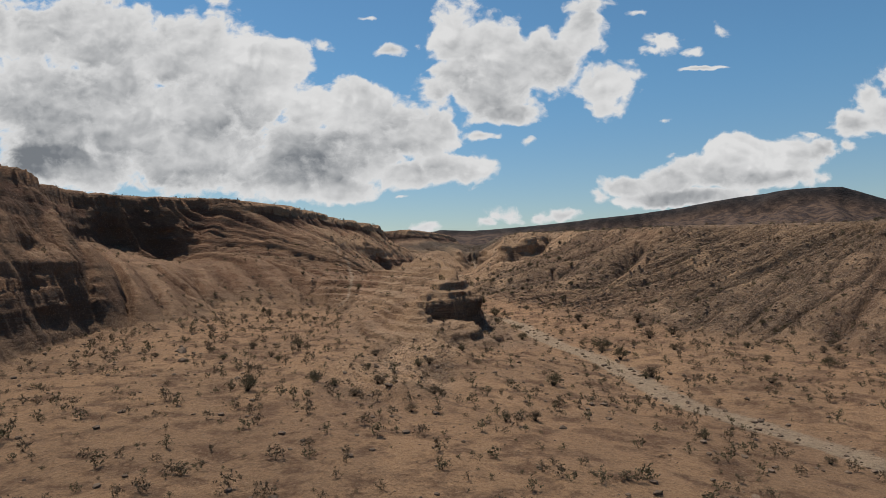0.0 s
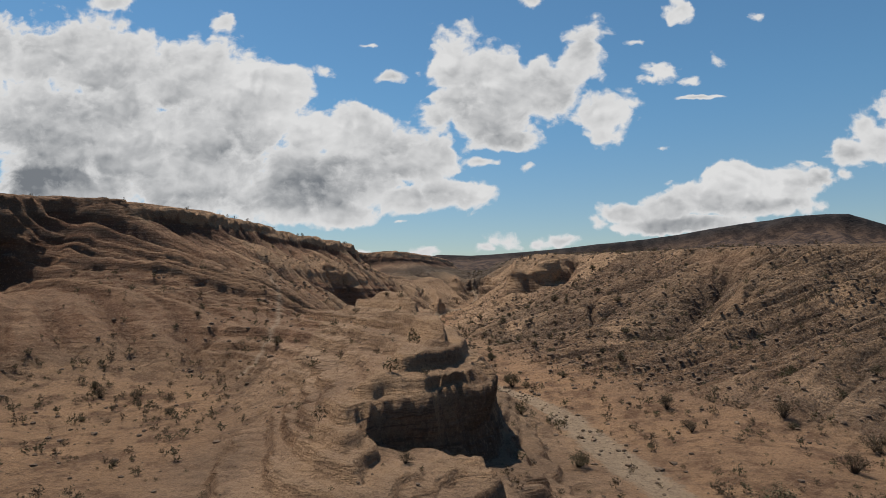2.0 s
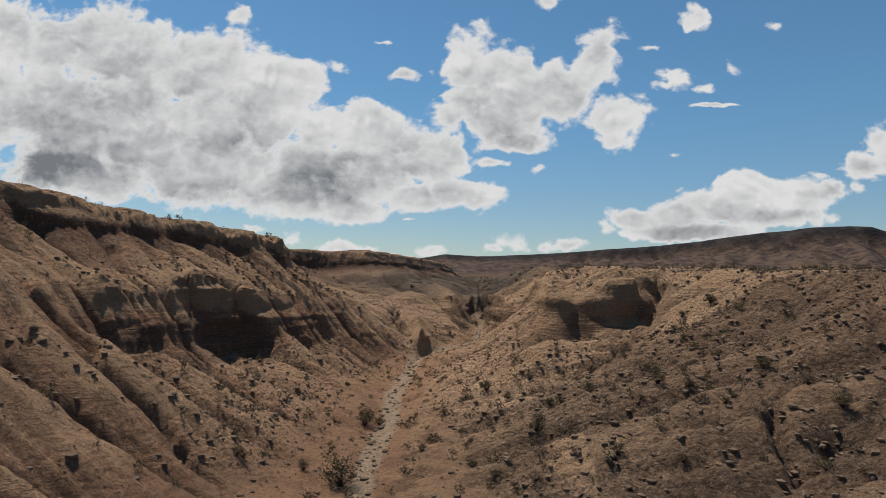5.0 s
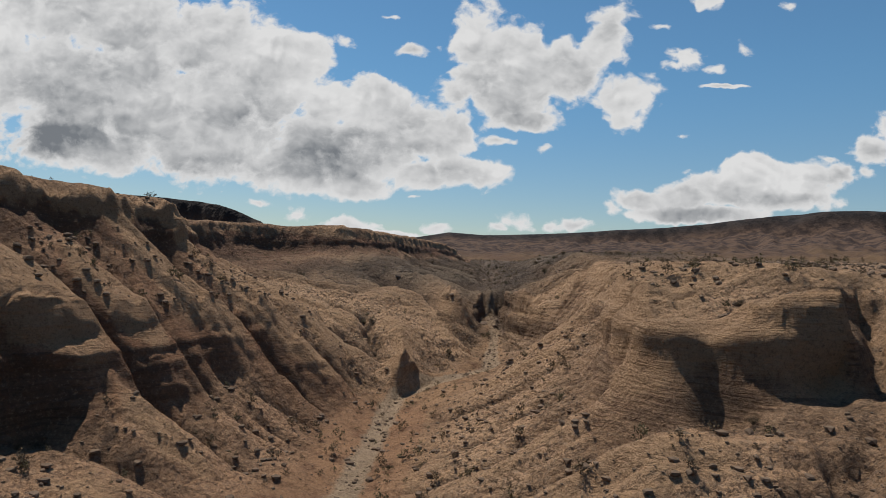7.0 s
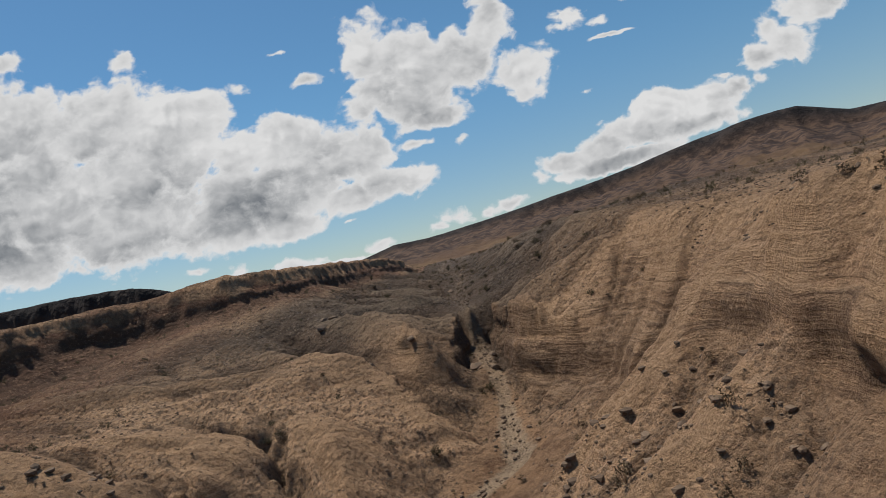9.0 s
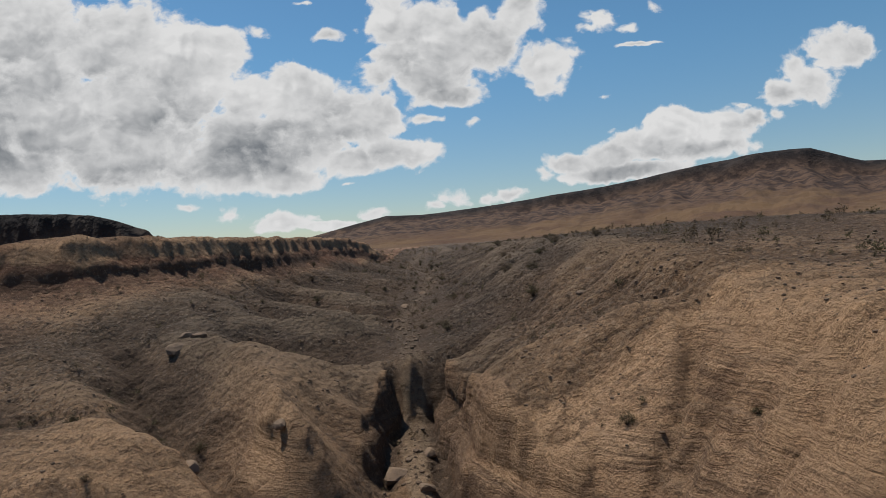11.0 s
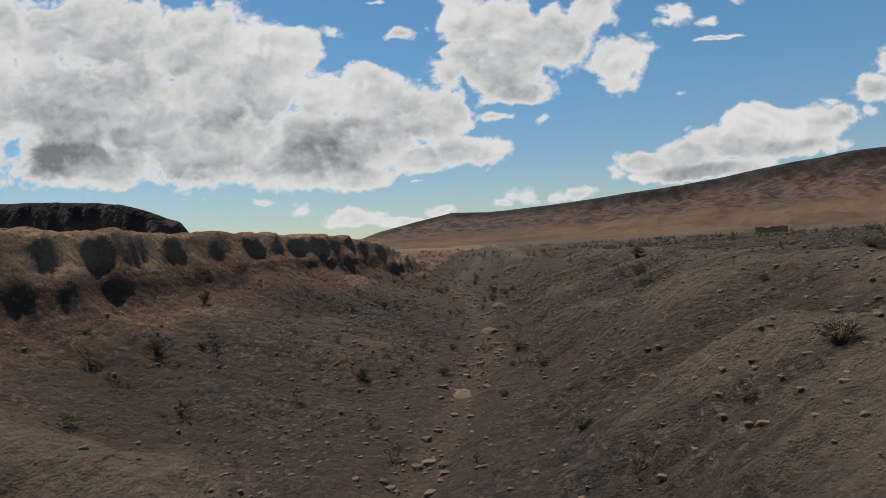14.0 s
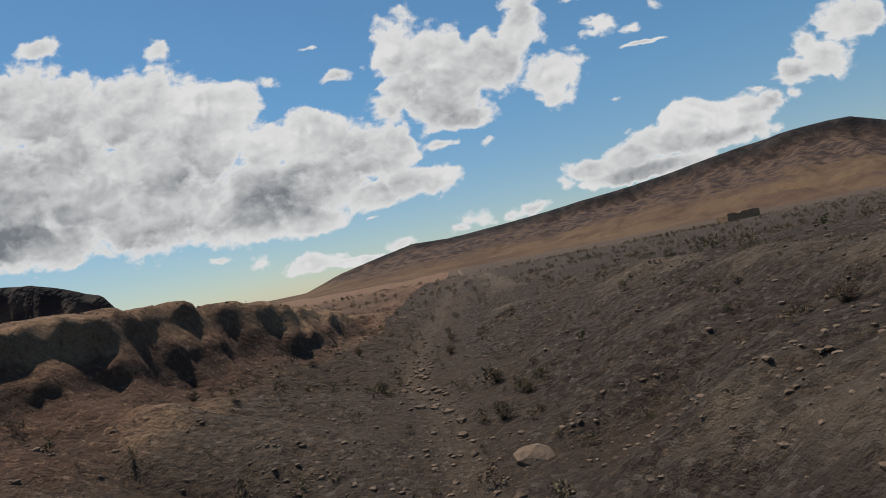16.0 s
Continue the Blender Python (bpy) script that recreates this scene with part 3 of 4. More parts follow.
def ledges(z, x, y):
    """Layered rock: flat treads and steep risers of uneven thickness."""
    q = z + 0.3 * fbm(x, y, 30, 2, 41) + 0.012 * y + 0.12 * fbm(x, y, 2.5, 2, 45)
    out = np.zeros(np.shape(z))
    for h, wt in ((1.25, 0.5), (0.4, 0.5)):
        t = q / h + 0.35 * np.sin(q / h * 1.7)
        f = t - np.floor(t)
        out = out + wt * h * (sstep(0.28, 0.72, f) - f)
    return out


def final_height(x, y):
    x, y = np.asarray(x, float), np.asarray(y, float)
    z, cliff, sand, k, slope, spur, out = base_height(x, y)
    edge = sstep(GX0, GX0 + 4, x) * (1 - sstep(GX1 - 5, GX1 - 1, x)) * sstep(GY0, GY0 + 8, y) * (1 - sstep(GY1 - 8, GY1 - 1, y))
    cut, flow = sample(CUT, x, y) * edge, sample(FLOW, x, y) * edge
    z = z + cut
    top = sstep(0.5, 4, out)
    st = sample(STEEP, *warped(x, y))
    bedded = slope * (x < -9) * (1 - sstep(72, 77, y)) * 0.7
    rock = np.clip(np.maximum(np.maximum(cliff, bedded), 0.8 * slope * (1 - 0.8 * k) * sstep(0.5, 0.9, st) * sstep(-0.1, 0.25, fbm(x, y, 8, 3, 43) + 0.1 - 0.5 * flow)) * (1 - 0.6 * flow) * (1 - top), 0, 1)
    talus = np.clip((1 - rock) * np.maximum(slope, 0.8 * top) + 0.5 * k * (1 - sand), 0, 1) * (1 - 0.5 * sstep(195, 235, y))
    rough = 1 - 0.85 * sand
    z = z + rock * (0.1 + 0.9 * cliff) * (1 - 0.3 * k) * ledges(z, x, y) * 0.9
    q = (z + 0.07 * fbm(x, y, 2, 2, 47) + 0.02 * x) / 0.5 + 0.3 * np.sin(z * 2.1)
    f = q - np.floor(q)
    z = z + spur * 0.46 * (sstep(0.35, 0.75, f) - f)
    a = y + (1 - sstep(60, 76, y)) * (-0.67 * x - 0.26 * y) * (x > 0) + (1 - sstep(66, 74, y)) * (0.9 * x - 0.2 * y) * (x < 0)
    a = a + 0.25 * fbm(x, y, 2.0, 2, 63)
    run = slope * (1 - 0.75 * rock) * (1 - top) * (1 - 0.5 * k) * (1 - sand)
    z = z - run * (0.24 * np.clip(1 - 2.6 * np.abs(perlin(a / 1.1, x / 9.0, 65)), 0, 1) + 0.13 * np.clip(1 - 2.4 * np.abs(perlin(a / 0.48, x / 6.0, 67)), 0, 1))
    z = z + rough * (0.06 * fbm(x, y, 0.9, 3, 59) + 0.025 * (1 - cliff) * fbm(x, y, 0.3, 2, 61)) * (1 + 0.5 * rock)
    return z, rock, sand, k, talus, flow


# ---- small builders ----
def mesh_object(name, verts, faces, material, smooth=True, attrs=(), parent=None):
    verts = np.asarray(verts, np.float32)
    faces = np.asarray(faces, np.int32)
    me = bpy.data.meshes.new(name)
    n, c = faces.shape
    me.vertices.add(len(verts))
    me.vertices.foreach_set("co", verts.ravel())
    me.loops.add(n * c)
    me.loops.foreach_set("vertex_index", faces.ravel())
    me.polygons.add(n)
    me.polygons.foreach_set("loop_start", np.arange(0, n * c, c, dtype=np.int32))
    me.polygons.foreach_set("loop_total", np.full(n, c, np.int32))
    me.update(calc_edges=True)
    me.polygons.foreach_set("use_smooth", np.full(n, smooth, bool))
    for key, values in attrs:
        a = me.attributes.new(key, "FLOAT", "POINT")
        a.data.foreach_set("value", np.asarray(values, np.float32).ravel())
    me.materials.append(material)
    ob = new(name, me)
    if parent is not None:
        ob.parent = parent
    return ob


def grid_faces(rows, cols):
    i = np.arange((rows - 1) * cols).reshape(rows - 1, cols)[:, :-1].ravel()
    return np.stack([i, i + 1, i + cols + 1, i + cols], 1)


# ---- materials ----
class Mat:
    """A node material being put together."""

    def __init__(self, name, roughness=0.9):
        self.mat = bpy.data.materials.new(name)
        self.mat.use_nodes = True
        self.nt = self.mat.node_tree
        self.bsdf = self.nt.nodes["Principled BSDF"]
        self.bsdf.inputs["Roughness"].default_value = roughness
        self.bsdf.inputs["Specular IOR Level"].default_value = 0.15
        self.pos = self.nt.nodes.new("ShaderNodeNewGeometry").outputs["Position"]

    def link(self, sock, v):
        if isinstance(v, bpy.types.NodeSocket):
            self.nt.links.new(v, sock)
        else:
            sock.default_value = v

    def math(self, op, a, b=0.0, clamp=False):
        n = self.nt.nodes.new("ShaderNodeMath")
        n.operation, n.use_clamp = op, clamp
        self.link(n.inputs[0], a)
        self.link(n.inputs[1], b)
        return n.outputs[0]

    def noise(self, scale, detail=4.0, rough=0.55, vec=None, stretch=None):
        n = self.nt.nodes.new("ShaderNodeTexNoise")
        v = self.pos if vec is None else vec
        if stretch:
            m = self.nt.nodes.new("ShaderNodeVectorMath")
            m.operation = "MULTIPLY"
            self.link(m.inputs[0], v)
            m.inputs[1].default_value = stretch
            v = m.outputs[0]
        self.link(n.inputs["Vector"], v)
        n.inputs["Scale"].default_value, n.inputs["Detail"].default_value, n.inputs["Roughness"].default_value = scale, detail, rough
        return n.outputs[0]

    def cells(self, scale, feature="F1", out="Distance"):
        n = self.nt.nodes.new("ShaderNodeTexVoronoi")
        n.feature = feature
        self.link(n.inputs["Vector"], self.pos)
        n.inputs["Scale"].default_value = scale
        return n.outputs[out]

    def attr(self, key):
        n = self.nt.nodes.new("ShaderNodeAttribute")
        n.attribute_name = key
        return n.outputs["Fac"]

    def ramp(self, v, lo, hi, a=0.0, b=1.0):
        n = self.nt.nodes.new("ShaderNodeMapRange")
        n.interpolation_type = "SMOOTHSTEP"
        for i, q in enumerate((v, lo, hi, a, b)):
            self.link(n.inputs[i], q)
        return n.outputs[0]

    def mix(self, f, a, b):
        n = self.nt.nodes.new("ShaderNodeMix")
        n.data_type = "RGBA"
        self.link(n.inputs[0], f)
        self.link(n.inputs[6], a if isinstance(a, bpy.types.NodeSocket) else (*a, 1))
        self.link(n.inputs[7], b if isinstance(b, bpy.types.NodeSocket) else (*b, 1))
        return n.outputs[2]

    def done(self, colour, height=None, strength=0.5, distance=0.1):
        self.link(self.bsdf.inputs["Base Color"], colour if isinstance(colour, bpy.types.NodeSocket) else (*colour, 1))
        if height is not None:
            b = self.nt.nodes.new("ShaderNodeBump")
            b.inputs["Strength"].default_value, b.inputs["Distance"].default_value = strength, distance
            self.link(b.inputs["Height"], height)
            self.nt.links.new(b.outputs[0], self.bsdf.inputs["Normal"])
        return self.mat


def badland_material():
    m = Mat("badland", 0.95)
    rock, sand, upper, talus, redness, flow, scree_shade_w, proud, cap, trail = (m.attr(k) for k in ("rock", "sand", "upper", "talus", "redness", "flow", "scree_shade", "proud", "cap", "trail"))
    sep = m.nt.nodes.new("ShaderNodeSeparateXYZ")
    m.link(sep.inputs[0], m.pos)
    patch = m.noise(0.14, 6, 0.6)
    blot = m.noise(0.7, 6, 0.65)
    grain = m.noise(3.0, 7, 0.7)
    fine = m.noise(20.0, 5, 0.65)
    # soil: orange alluvium with crusted brown patches
    soil = m.mix(m.ramp(patch, 0.38, 0.62), (0.44, 0.262, 0.145), (0.34, 0.205, 0.117))
    soil = m.mix(m.ramp(blot, 0.46, 0.62, 0, 0.85), soil, (0.14, 0.076, 0.045))
    soil = m.mix(m.ramp(grain, 0.42, 0.72, 0, 0.5), soil, (0.25, 0.16, 0.10))
    # slopes: tan fans, darkened by coarse scree and by painted regional cloud shade
    pebble = m.cells(11.0, out="Color")
    sp = m.nt.nodes.new("ShaderNodeSeparateColor")
    m.link(sp.inputs[0], pebble)
    fan = m.mix(m.ramp(patch, 0.35, 0.65), (0.60, 0.385, 0.232), (0.50, 0.31, 0.184))
    scree_shade = m.mix(m.ramp(patch, 0.3, 0.7), (0.17, 0.105, 0.064), (0.115, 0.073, 0.047))
    slope = m.mix(m.math("MULTIPLY", scree_shade_w, m.ramp(blot, 0.3, 0.6, 0.6, 1.0)), fan, scree_shade)
    # Darker along the lines where drainage gathers.
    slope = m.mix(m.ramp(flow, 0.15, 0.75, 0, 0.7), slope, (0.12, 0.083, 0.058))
    slope = m.mix(m.ramp(sp.outputs[0], 0.6, 0.95, 0, 0.4), slope, (0.36, 0.275, 0.205))
    slope = m.mix(m.ramp(sp.outputs[1], 0.55, 0.9, 0, 0.6), slope, (0.085, 0.06, 0.047))
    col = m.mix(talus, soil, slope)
    # bedded rock: bands that follow the height, bent a little
    warp = m.noise(0.2, 3)
    zed = m.math("ADD", sep.outputs[2], m.math("ADD", m.math("MULTIPLY", warp, 0.8), m.math("MULTIPLY", blot, 0.14)))
    cz = m.nt.nodes.new("ShaderNodeCombineXYZ")
    m.link(cz.inputs[2], zed)
    m.link(cz.inputs[0], m.math("MULTIPLY", sep.outputs[0], 0.05))
    m.link(cz.inputs[1], m.math("MULTIPLY", sep.outputs[1], 0.05))
    bands = m.noise(1.7, 5, 0.7, cz.outputs[0])
    thin = m.noise(7.5, 5, 0.75, cz.outputs[0])
    stone = m.mix(m.ramp(bands, 0.36, 0.64), (0.42, 0.26, 0.153), (0.56, 0.37, 0.23))
    stone = m.mix(m.ramp(thin, 0.49, 0.60, 0, 0.78), stone, (0.12, 0.075, 0.05))
    red = m.mix(m.ramp(bands, 0.36, 0.64), (0.25, 0.12, 0.069), (0.38, 0.20, 0.116))
    red = m.mix(m.ramp(thin, 0.49, 0.60, 0, 0.72), red, (0.11, 0.052, 0.035))
    # Cloud shade past y 112 is put into the red as a darker tone.
    red = m.mix(m.ramp(sep.outputs[1], 112.0, 126.0, 0, 0.6), red, (0.105, 0.052, 0.036))
    stone = m.mix(redness, stone, red)
    # Bedded rock takes the same painted shade.
    stone = m.mix(m.math("MULTIPLY", scree_shade_w, 0.6), stone, (0.16, 0.092, 0.057))
    stone = m.mix(m.ramp(grain, 0.5, 0.75, 0, 0.3), stone, (0.15, 0.10, 0.07))
    # Red slopes get the same painted shade past y 112.
    col = m.mix(m.math("MULTIPLY", redness, 0.55), col, m.mix(m.ramp(sep.outputs[1], 112.0, 126.0), (0.33, 0.165, 0.095), (0.125, 0.066, 0.046)))
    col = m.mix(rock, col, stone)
    # dark cap rock, painted darker still for the shade on the wall
    shaded_cap = m.mix(m.ramp(bands, 0.4, 0.6), (0.15, 0.068, 0.043), (0.075, 0.038, 0.028))
    shaded_cap = m.mix(m.ramp(sep.outputs[1], 112.0, 122.0), shaded_cap, m.mix(m.ramp(bands, 0.4, 0.6), (0.19, 0.092, 0.060), (0.105, 0.054, 0.038)))
    col = m.mix(m.math("MULTIPLY", cap, m.ramp(blot, 0.3, 0.6, 0.95, 0.6)), col, shaded_cap)
    # Pale dust on treads, dark risers: also paints how light falls on ledges.
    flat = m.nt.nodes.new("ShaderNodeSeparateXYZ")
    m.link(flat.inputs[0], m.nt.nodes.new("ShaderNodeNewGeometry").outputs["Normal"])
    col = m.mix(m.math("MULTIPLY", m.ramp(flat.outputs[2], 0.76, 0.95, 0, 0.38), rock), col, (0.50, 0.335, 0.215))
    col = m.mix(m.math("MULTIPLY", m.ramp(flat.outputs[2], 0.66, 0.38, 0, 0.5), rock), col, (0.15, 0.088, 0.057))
    # upper canyon: grey gravel painted dark as cloud shade, pale clay noses on mounds
    shaded_gravel = m.mix(m.ramp(sp.outputs[0], 0.3, 0.9), (0.044, 0.035, 0.029), (0.084, 0.067, 0.054))
    shaded_gravel = m.mix(m.ramp(patch, 0.45, 0.7, 0, 0.6), shaded_gravel, (0.115, 0.076, 0.052))
    shaded_gravel = m.mix(m.ramp(sp.outputs[2], 0.85, 0.97, 0, 0.4), shaded_gravel, (0.25, 0.205, 0.17))
    col = m.mix(m.math("MULTIPLY", upper, m.math("SUBTRACT", 0.9, m.math("MULTIPLY", rock, 0.6))), col, shaded_gravel)
    # Clay crests paled, hollows darkened: painted relief shading over real clay and gravel.
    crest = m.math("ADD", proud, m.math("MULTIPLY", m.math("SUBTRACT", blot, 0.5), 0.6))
    lit_clay = m.mix(upper, (0.46, 0.29, 0.17), (0.20, 0.15, 0.108))
    col = m.mix(m.math("MULTIPLY", m.ramp(crest, 0.56, 0.80, 0, 0.75), m.math("SUBTRACT", 1.0, m.math("MULTIPLY", scree_shade_w, m.math("SUBTRACT", 0.75, m.math("MULTIPLY", upper, 0.75))))), col, lit_clay)
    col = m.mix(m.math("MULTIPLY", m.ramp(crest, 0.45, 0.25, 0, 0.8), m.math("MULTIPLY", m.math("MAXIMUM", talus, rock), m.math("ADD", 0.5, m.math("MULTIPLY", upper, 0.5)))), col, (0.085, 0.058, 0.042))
    wash = m.mix(m.ramp(grain, 0.4, 0.65), (0.46, 0.345, 0.235), (0.33, 0.245, 0.168))
    col = m.mix(m.ramp(m.math("ADD", sand, m.math("MULTIPLY", m.math("SUBTRACT", m.math("MULTIPLY", m.math("ADD", blot, grain), 0.5), 0.5), 1.6)), 0.4, 0.75, 0, m.math("SUBTRACT", 0.85, m.math("MULTIPLY", upper, 0.75))), col, wash)
    col = m.mix(m.ramp(fine, 0.42, 0.70, 0.0, 0.36), col, (0.08, 0.052, 0.036))
    speck = m.noise(7.0, 5, 0.8)
    col = m.mix(m.ramp(speck, 0.50, 0.66, 0, 0.5), col, (0.075, 0.047, 0.032))
    col = m.mix(m.math("MULTIPLY", m.ramp(speck, 0.46, 0.34, 0, 0.5), m.math("SUBTRACT", 1.0, m.math("MULTIPLY", upper, 0.7))), col, (0.47, 0.31, 0.195))
    col = m.mix(m.math("MULTIPLY", trail, 0.7), col, (0.46, 0.35, 0.25))
    stones = m.cells(4.5)
    rills = m.noise(1.7, 5, 0.65, stretch=(0.2, 1.0, 0.2))
    h = m.math("ADD", m.math("MULTIPLY", grain, 0.9), m.math("MULTIPLY", m.math("ADD", fine, speck), 0.4))
    h = m.math("ADD", h, m.math("MULTIPLY", m.math("MULTIPLY", thin, rock), m.ramp(blot, 0.35, 0.6, 0.3, 1.0)))
    h = m.math("ADD", h, m.math("MULTIPLY", m.math("MULTIPLY", bands, rock), 1.6))
    h = m.math("ADD", h, m.math("MULTIPLY", m.math("MULTIPLY", rills, talus), 0.7))
    h = m.math("SUBTRACT", h, m.math("MULTIPLY", m.math("MULTIPLY", stones, talus), 0.45))
    return m.done(col, h, 1.0, 0.34)


def mesa_material():
    m = Mat("mesa_slope", 0.95)
    sep = m.nt.nodes.new("ShaderNodeSeparateXYZ")
    m.link(sep.inputs[0], m.pos)
    up = m.attr("upness")
    big, mid = m.noise(0.012, 6, 0.6), m.noise(0.06, 5, 0.65)
    low = m.mix(m.ramp(big, 0.4, 0.62), (0.125, 0.077, 0.043), (0.088, 0.051, 0.033))
    mid_c = m.mix(m.ramp(mid, 0.4, 0.62), (0.034, 0.023, 0.02), (0.105, 0.066, 0.046))
    cap = m.mix(m.ramp(mid, 0.45, 0.6), (0.016, 0.014, 0.015), (0.04, 0.031, 0.028))
    col = m.mix(m.ramp(m.math("ADD", up, m.math("MULTIPLY", m.math("SUBTRACT", big, 0.5), 0.5)), 0.1, 0.45), low, mid_c)
    col = m.mix(m.ramp(m.math("ADD", up, m.math("MULTIPLY", m.math("SUBTRACT", mid, 0.5), 0.35)), 0.75, 0.95), col, cap)
    return m.done(col, m.math("ADD", mid, m.noise(0.3, 4)), 0.6, 4.0)


GROUND = badland_material()
MESA = mesa_material()


# ---- the ground ----
def build_ground():
    ys = np.concatenate([-np.geomspace(1500, 42, 22), np.arange(-40, 12, 0.8), np.arange(12, 26, 0.3), np.arange(26, 130, 0.125), np.arange(130, 168, 0.15), np.arange(168, 182, 0.3), np.arange(182, 240, 0.9), np.geomspace(241, 3500, 60)])
    x0, x1, n = -46.0, 66.0, 540
    yc = np.arange(-40, 241, 0.7)
    xs = np.arange(x0, x1 + 0.01, 0.2)
    X, Y = np.meshgrid(xs, yc)
    Z = final_height(X, Y)[0]
    dens = np.sqrt(1 + (1.5 * np.gradient(Z, xs, axis=1)) ** 2)
    ker = np.ones(9) / 9
    dens = np.apply_along_axis(lambda a: np.convolve(np.pad(a, 4, mode="edge"), ker, "valid"), 1, dens)
    dens = np.apply_along_axis(lambda a: np.convolve(np.pad(a, 4, mode="edge"), ker, "valid"), 0, dens)
    # finer under the flight line, coarser out on the high ground
    mid = np.interp(yc, [-40, 60, 100, 240], [8, 2, -3, 1])[:, None]
    dens = dens * (0.35 + 1.3 * np.exp(-((X - mid) / 20) ** 2))
    cum = np.cumsum(dens, axis=1)
    cum = (cum - cum[:, :1]) / (cum[:, -1:] - cum[:, :1])
    inner = np.stack([np.interp(np.linspace(0, 1, n), c, xs) for c in cum])
    rows = np.clip((ys - yc[0]) / 0.7, 0, len(yc) - 1)
    i0 = np.minimum(rows.astype(int), len(yc) - 2)
    f = (rows - i0)[:, None]
    inner = inner[i0] * (1 - f) + inner[i0 + 1] * f
    left = -np.geomspace(3500, 47, 40)
    right = np.geomspace(67.5, 3500, 40)
    X = np.concatenate([np.tile(left, (len(ys), 1)), inner, np.tile(right, (len(ys), 1))], 1)
    Y = np.tile(ys[:, None], (1, X.shape[1]))
    X0 = X
    Z, rock, sand, k, talus, flow = final_height(X, Y)
    # harder beds stand out of the cliffs, softer ones are worn back under them
    wx, wy = warped(X, Y)
    gx, gy, st, u = (sample(q, wx, wy) for q in (SLOPE_X, SLOPE_Y, STEEP, RANK))
    inside = (X > GX0) & (X < GX1) & (Y > GY0) & (Y < GY1)
    gn = np.maximum(np.hypot(gx, gy), 0.2)
    zl = Z + 0.25 * fbm(X, Y, 9, 2, 81)
    beds = fbm(zl, (X + Y) * 0.03, 0.9, 3, 83)
    caves = sstep(0.0, 0.4, fbm(X + Y, X - Y, 5.0, 2, 87)) * sstep(-0.1, 0.3, fbm(zl, X * 0 + 4.0, 2.6, 2, 89))
    recess = sstep(0.9, 2.2, st) * (0.5 * beds + 0.35 * caves)
    # the foot of each cliff band is undercut
    arch = sstep(-0.15, 0.35, fbm(X + Y, X - Y, 6.0, 2, 85))
    recess = recess + (X < -2) * sstep(0.8, 1.5, st) * sstep(0.47, 0.53, u) * (1 - sstep(0.6, 0.76, u)) * (0.2 + 0.3 * arch) * (1 - 0.65 * k)
    recess = recess + (X < -2) * sstep(72, 76, Y) * sstep(0.8, 1.5, st) * sstep(0.385, 0.405, u) * (1 - sstep(0.425, 0.46, u)) * (0.08 + 0.25 * arch)
    recess = recess + (X > 1) * (Y > 90) * sstep(1.0, 1.8, st) * sstep(0.38, 0.44, u) * (1 - sstep(0.47, 0.58, u)) * (0.05 + 0.35 * arch)
    recess = recess * inside
    X, Y = X + recess * gx / gn, Y + recess * gy / gn
    pale = np.exp(-(np.min([np.hypot(X - p[0], Y - p[1]) for p in dense(TRAIL, 0.3)], axis=0) / 0.16) ** 2)
    red = sstep(0.36, 0.6, u) * (X < -3) * 0.95 + 0.65 * (X < -3) * sstep(70, 78, Y) * (Y < 112) + 0.8 * (X < -9) * sstep(0.12, 0.25, u) * (1 - sstep(68, 76, Y)) + 0.25 * sstep(-0.2, 0.4, fbm(X, Y, 20, 2, 91))
    # Besides scree, this weight paints cloud-shaded and sunlit reaches into the ground.
    scree_shade = fbm(X, Y, 7, 3, 93) + 0.4 * (X > 4) * (Y < 94) + 0.7 * (Y < 74) * (X < -11) - 0.6 * (Y > 94) * (Y < 124) + 0.3 * sstep(121, 128, Y) * (X > 1) - 0.9 * (X < -4) * (Y > 76) * (Y < 110)
    verts = np.stack([X, Y, Z], -1).reshape(-1, 3)
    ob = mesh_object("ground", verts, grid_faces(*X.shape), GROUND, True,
                     (("rock", rock), ("sand", sand), ("upper", k * (1 - 0.6 * sstep(0.3, 0.8, rock)) * (1 - 0.92 * sstep(0.34, 0.48, u) * (X < -2.5))), ("trail", pale), ("cap", sstep(0.56 - 0.18 * sstep(112, 118, Y), 0.74 - 0.22 * sstep(112, 118, Y), u) * (1 - sstep(1.02, 1.06, u)) * (X < 0)), ("talus", talus), ("redness", np.clip(red, 0, 1)), ("flow", flow), ("proud", 0.5 + 0.5 * sample(PROUD, X0, Y)), ("scree_shade", np.clip(sstep(-0.25, 0.25, scree_shade) + (0.5 * (X > 0) + 0.7 * (X < 0)) * sstep(1.0, 1.03, u), 0, 1))))
    return tagged(ob, "eroded desert canyon of tan and red layered rock", "ground", kind="structure")


build_ground()


